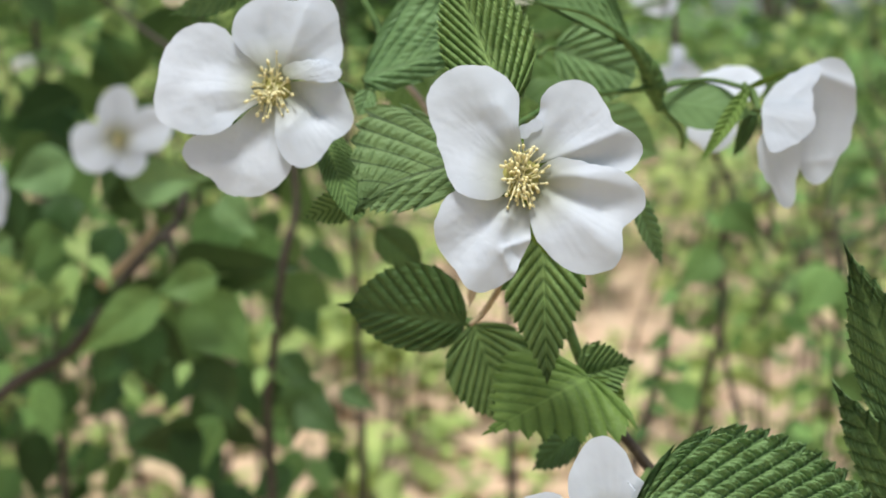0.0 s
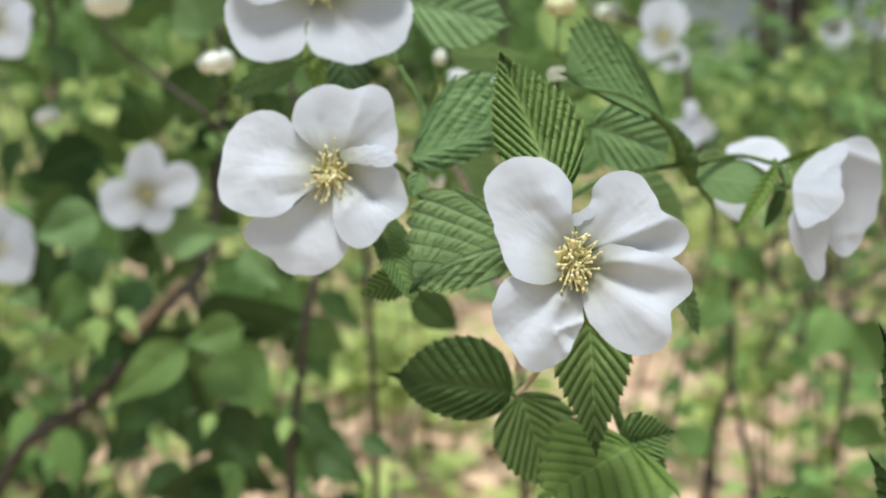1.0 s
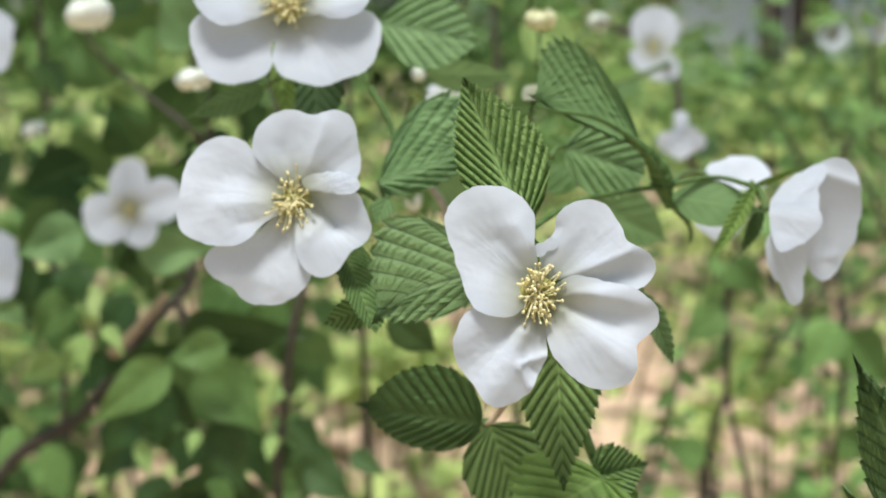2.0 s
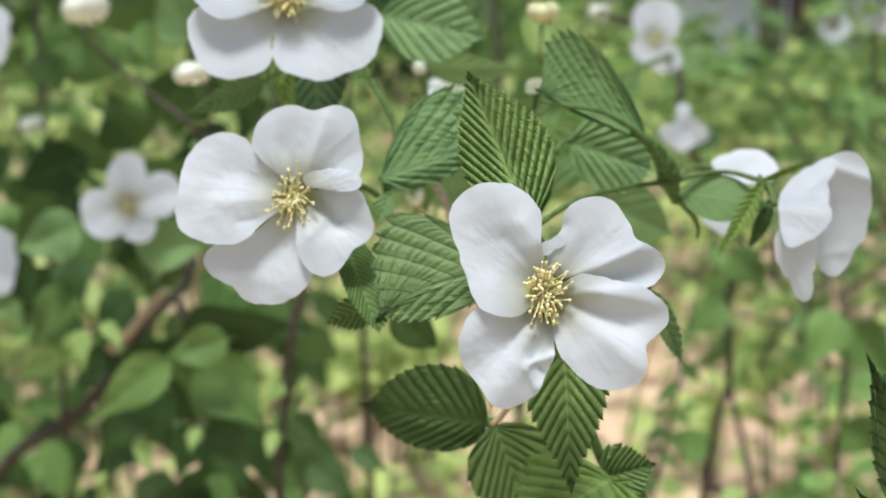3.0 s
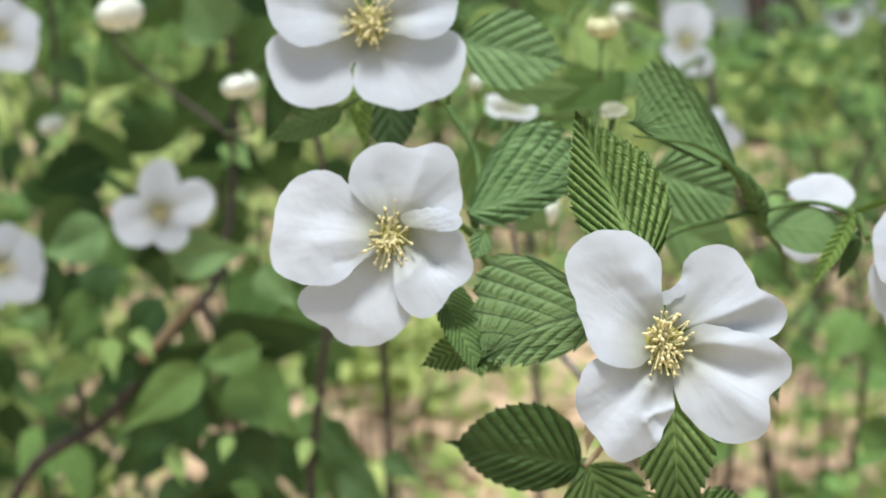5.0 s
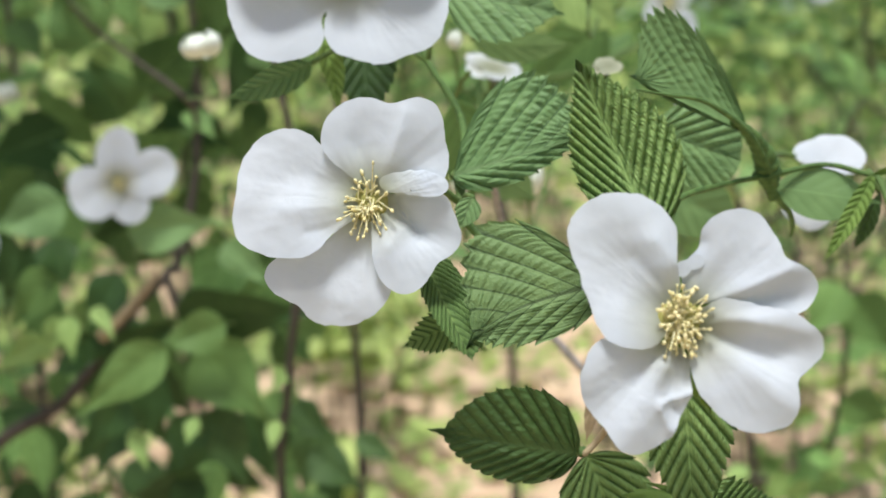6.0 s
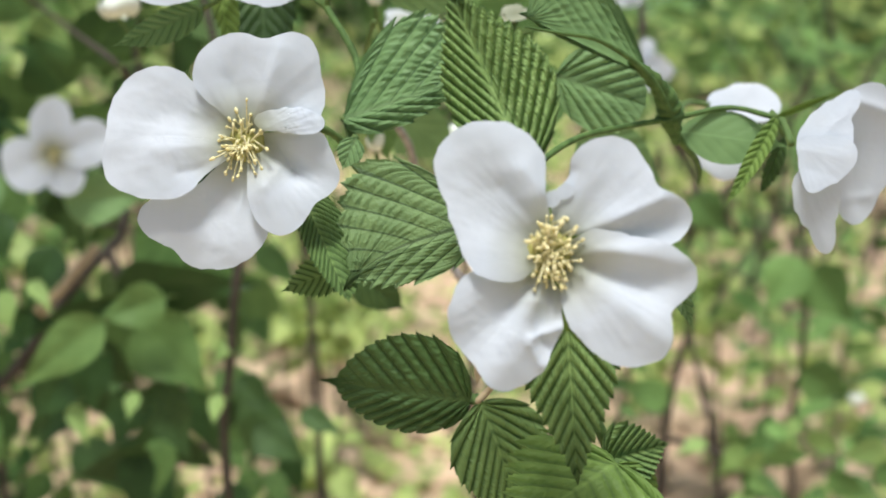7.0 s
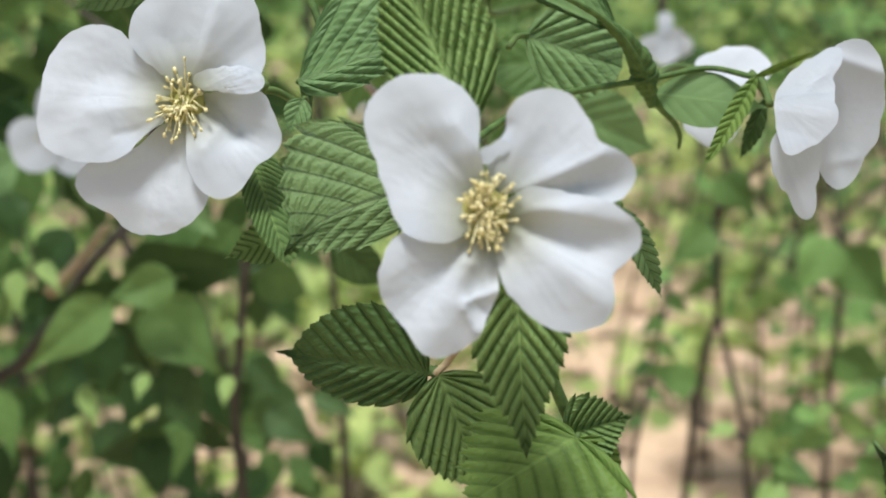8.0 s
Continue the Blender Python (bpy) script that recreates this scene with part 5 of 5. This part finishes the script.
add_petal(flower_g, *((-1.5, 9.5), 6.2, (0.1, 0.1, -1.9, 0.4, 0.2, 0.5)), seed=4, lift=-0.5, bowl=1.5, tilt=(0.0, -0.2), creases=[(95, 1.0, 25)], rings=10, spokes=40, claw=False)
flower_stalk(flower_g, [(0.15, 0.84, 0.885), (0.1567, 0.86, 0.8624)])
bud((0.119, 1.03, 0.9474), 0.0178, "small round white flower bud", (0.1018, 0.88, 0.9452))
bud((0.0352, 0.52, 0.9337), 0.0104, "yellowish cream flower bud", (0.1018, 0.88, 0.9452), 1.3, 0.9, M_BUD_YELLOW)
far_flower((-0.0004, 0.52, 0.9019), 28, (24, 6, 10), "white flower seen edge-on among the leaves", (0.0023, 0.62, 0.8953), 30, open_heart=False)
bud((-0.0137, 0.53, 0.9131), 0.0069, "small white petal tip among leaves", (0.0023, 0.62, 0.8953), 0.8, 1.1)
far_flower((0.0266, 0.4242, 0.9071), 11, (32, -8, 0), "small white flower seen edge-on behind the leaves", (0.0504, 0.66, 0.8939), 15, open_heart=False)
bud((0.0169, 0.55, 0.8576), 0.0122, "small round white flower bud", (0.0504, 0.66, 0.8939), 0.85, 1.15)
bud((-0.015, 0.47, 0.8671), 0.0067, "small white petal tip behind leaves", (0.0023, 0.62, 0.8953), 0.9, 1.2)
bud((0.4329, 1.2, 0.5281), 0.0172, "small pale closed flower bud", (0.3492, 1.13, 0.508))

# ---- undergrowth and the wood beyond ----
rnd = random.Random(21)
poses, light, stalks = [], [], []
for k in range(620):
    y = 1.7 + 7.5 * rnd.random() ** 1.4
    x = rnd.uniform(-1, 1) * (0.42 * y + 0.4)
    open_earth = 0.12 if x > -0.25 * y else -0.2
    if noise.noise(Vector((x * 1.6, y * 1.1, 2.0))) < open_earth and y < 4.6:
        continue
    if 0.05 < x / y < 0.24 and y < 3.6 and rnd.random() < 0.75:
        continue
    hgt = rnd.uniform(0.03, 0.5) * (1 + 0.15 * y)
    stalks.append((x, y, hgt))
    cl = clump_poses(rnd, (x, y, hgt), rnd.uniform(0.08, 0.22) * (1 + 0.1 * y), 26, 0.05 * (1 + 0.12 * y))
    (poses if rnd.random() < 0.5 else light).extend(cl)
for at in ((-0.1124, 2.3, 0.3908), (-0.1962, 2.2, 0.377), (-0.0901, 2.5, 0.2866), (-0.1654, 2.3, 0.3246), (-0.0555, 2.6, 0.366), (0.5406, 2.1, 0.3967), (0.4696, 2.2, 0.292), (0.7208, 2.4, 0.1958), (-0.242, 2.4, 0.3463), (0.5756, 2.3, 0.3694)):
    light.extend(clump_poses(rnd, at, 0.07, 30, 0.06))
    stalks.append(at)
for k in range(16):
    y = rnd.uniform(3.0, 5.5)
    at = (y * rnd.uniform(0.27, 0.42), y, rnd.uniform(0.25, 0.7))
    poses.extend(clump_poses(rnd, at, 0.15, 24, 0.06))
    stalks.append(at)
vs, fs = [], []
for k, (x, y, z) in enumerate(stalks):
    v, f = tube_data([(x + 0.02, y, -0.08), (x + 0.01, y + 0.02, z * 0.5), (x, y, z)], 0.004, 0.002, 3, 4, 0.1, k)
    fs += [tuple(i + len(vs) for i in q) for q in f]
    vs += v
tagged(new("undergrowth_stems", mesh_from("undergrowth_stems", vs, fs, M_TWIG)), "thin stems of the undergrowth", "stems", kind="stuff")
tagged(new("undergrowth", scatter_mesh("undergrowth", poses, M_BUSH)), "low green woodland undergrowth growing over bare earth", "undergrowth", kind="stuff")
tagged(new("seedlings", scatter_mesh("seedlings", light, M_UNDER)), "light yellow-green leafy seedlings on the ground", "seedlings", kind="stuff")


# dry twigs that stand and lean among the undergrowth
rnd = random.Random(31)
vs, fs = [], []
for k in range(26):
    y = 1.4 + 2.6 * rnd.random()
    x = rnd.uniform(-0.3, 0.42) * y
    high = rnd.uniform(0.3, 0.95)
    lean = rnd.uniform(-0.3, 0.3) * high
    v, f = tube_data([(x, y, -0.05), (x + lean * 0.4 + rnd.uniform(-0.04, 0.04), y + 0.03, high * 0.5), (x + lean, y, high)], 0.0045, 0.0015, 5, 5, 0.2, k)
    fs += [tuple(i + len(vs) for i in q) for q in f]
    vs += v
tagged(new("dry_twigs", mesh_from("dry_twigs", vs, fs, M_TWIG)), "thin brown dry twigs standing in the undergrowth", "twigs", kind="stuff")
# leaf litter and sprouts on the open earth
litter, sprouts = [], []
for k in range(1500):
    y = 1.8 + 3.6 * rnd.random()
    x = rnd.uniform(-1, 1) * (0.4 * y + 0.3)
    litter.append(pose(x, y, 0.012 + 0.06 * noise.noise(Vector((x * 0.5, y * 0.5, 0.3))) + 0.02 * noise.noise(Vector((x * 2.1, y * 2.1, 4.0))), rnd.uniform(-25, 25), rnd.uniform(-25, 25), rnd.uniform(0, 360)) @ Matrix.Scale(rnd.uniform(0.04, 0.1), 4))
for k in range(420):
    y = 1.8 + 3.2 * rnd.random()
    x = rnd.uniform(-1, 1) * (0.4 * y + 0.3)
    if x > 0.1 * y and rnd.random() < 0.7:
        continue
    sprouts += clump_poses(rnd, (x, y, rnd.uniform(0.03, 0.2)), rnd.uniform(0.03, 0.1), 9, 0.055)
tagged(new("leaf_litter", scatter_mesh("leaf_litter", litter, M_LITTER)), "dry brown fallen leaves lying on the earth", "leaf litter", kind="stuff")
tagged(new("sprouts", scatter_mesh("sprouts", sprouts, M_UNDER)), "small green sprouts on the earth", "sprouts", kind="stuff")


def wood_shrub(x, y, seed, high=None):
    rnd = random.Random(seed)
    ob = thing("wood_shrub", pose(x, y, 0), "bushy green shrub at the edge of the wood", "shrub", "shrubs at the edge of the wood")
    poses = []
    high = high or rnd.uniform(1.3, 2.6)
    for k in range(6):
        a = rnd.random() * 6.28
        tip_at = Vector((math.cos(a) * rnd.uniform(0.3, 0.9), math.sin(a) * rnd.uniform(0.3, 0.9), high * rnd.uniform(0.6, 1.0)))
        part("stem", tube("stem", [(0, 0, -0.1), tip_at * 0.5 + Vector((0, 0, 0.1)), tip_at], 0.02, 0.008, M_TWIG, 4, 5), ob)
        for f in (0.45, 0.7, 1.0):
            poses += clump_poses(rnd, tip_at * f, 0.45, 46, 0.13)
    tagged(part("foliage", scatter_mesh("foliage", poses, M_BUSH if seed % 4 else M_UNDER), ob), kind="stuff")


def wood_tree(x, y, seed):
    rnd = random.Random(seed)
    ob = thing("wood_tree", pose(x, y, 0), "slender dark-barked tree with a leafy crown", "tree", "trees of the wood")
    high = rnd.uniform(7, 11)
    part("trunk", tube("trunk", [(0, 0, -0.2), (rnd.uniform(-0.2, 0.2), 0, high * 0.4), (rnd.uniform(-0.4, 0.4), 0.2, high)], 0.16, 0.05, M_TRUNK, 6, 9, 0.08, seed), ob)
    poses = []
    for k in range(7):
        a = k * 2.4
        b0 = Vector((0, 0, high * rnd.uniform(0.4, 0.8)))
        tip_at = b0 + Vector((math.cos(a) * rnd.uniform(1, 2.4), math.sin(a) * rnd.uniform(1, 2.4), rnd.uniform(0.6, 1.8)))
        part("limb", tube("limb", [b0, (b0 + tip_at) / 2 + Vector((0, 0, 0.15)), tip_at], 0.05, 0.015, M_TRUNK, 4, 6), ob)
        poses += clump_poses(rnd, tip_at, 1.1, 90, 0.3)
    tagged(part("crown", scatter_mesh("crown", poses, M_BUSH), ob), kind="stuff")


for k in range(38):
    y = 7.5 + 0.42 * k
    x = (((k * 7) % 17) / 8 - 1) * (0.45 * y + 1.0)
    if 0.16 < x / y < 0.36:
        continue
    wood_shrub(x, y, 100 + k)
for k in range(16):
    y = 14 + 1.1 * k
    wood_tree((((k * 5) % 13) / 6 - 1) * (0.5 * y + 1), y, 200 + k)
wood_tree(4.1, 16.0, 240)
# lower shrubs in the gap, a house shows over them
for k, (x, y) in enumerate(((2.0, 10.5), (2.7, 11.0), (3.3, 11.5), (3.9, 12.0), (2.4, 13.0), (4.4, 14.0))):
    wood_shrub(x, y, 300 + k, 0.8)
wood_tree(5.6, 19.5, 241)



# ---- a pale house far behind the wood ----
def box_mesh(name, low, high, material):
    bm = bmesh.new()
    bmesh.ops.create_cube(bm, size=1.0)
    for v in bm.verts:
        v.co = Vector([a + (b - a) * (c + 0.5) for a, b, c in zip(low, high, v.co)])
    bmesh.ops.bevel(bm, geom=bm.edges[:], offset=0.015, segments=1, affect="EDGES")
    me = bpy.data.meshes.new(name)
    bm.to_mesh(me)
    bm.free()
    me.materials.append(material)
    return me


def far_house(x, y):
    ob = thing("house", pose(x, y, 0, 0, 0, -14), "pale blue-grey rendered house behind the trees", "house")
    wall = plain_material("pale_render", (0.58, 0.73, 0.78), (0.68, 0.8, 0.83), 0.8, 0.85, 0.01)
    tile = plain_material("grey_roof_tile", (0.12, 0.12, 0.13), (0.2, 0.2, 0.21), 3.0, 0.8, 0.02)
    dark = plain_material("dark_window_glass", (0.03, 0.035, 0.04), (0.05, 0.055, 0.06), 1.0, 0.15, 0.001, 0.5)
    white = plain_material("white_frame_paint", (0.7, 0.72, 0.72), (0.8, 0.8, 0.8), 5.0, 0.5, 0.001)
    part("wall", box_mesh("wall", (-4, 0, -0.1), (4, 6, 3.1), wall), ob)
    verts = [(-4.4, -0.5, 3.0), (4.4, -0.5, 3.0), (4.4, 6.5, 3.0), (-4.4, 6.5, 3.0), (-4.4, 3.0, 5.2), (4.4, 3.0, 5.2)]
    part("roof", mesh_from("roof", verts, [(0, 1, 5, 4), (2, 3, 4, 5), (0, 4, 3), (1, 2, 5), (3, 2, 1, 0)], tile, smooth=False), ob)
    for k in range(3):
        cx = -2.6 + 2.6 * k
        win = part("window", box_mesh("window", (cx - 0.55, -0.05, 1.0), (cx + 0.55, 0.02, 2.3), white), ob, label="white window frame")
        for side in (-0.26, 0.26):
            part("pane", box_mesh("pane", (cx + side - 0.22, -0.07, 1.08), (cx + side + 0.22, -0.04, 2.22), dark), win, label="dark window pane")


far_house(6.6, 25.0)
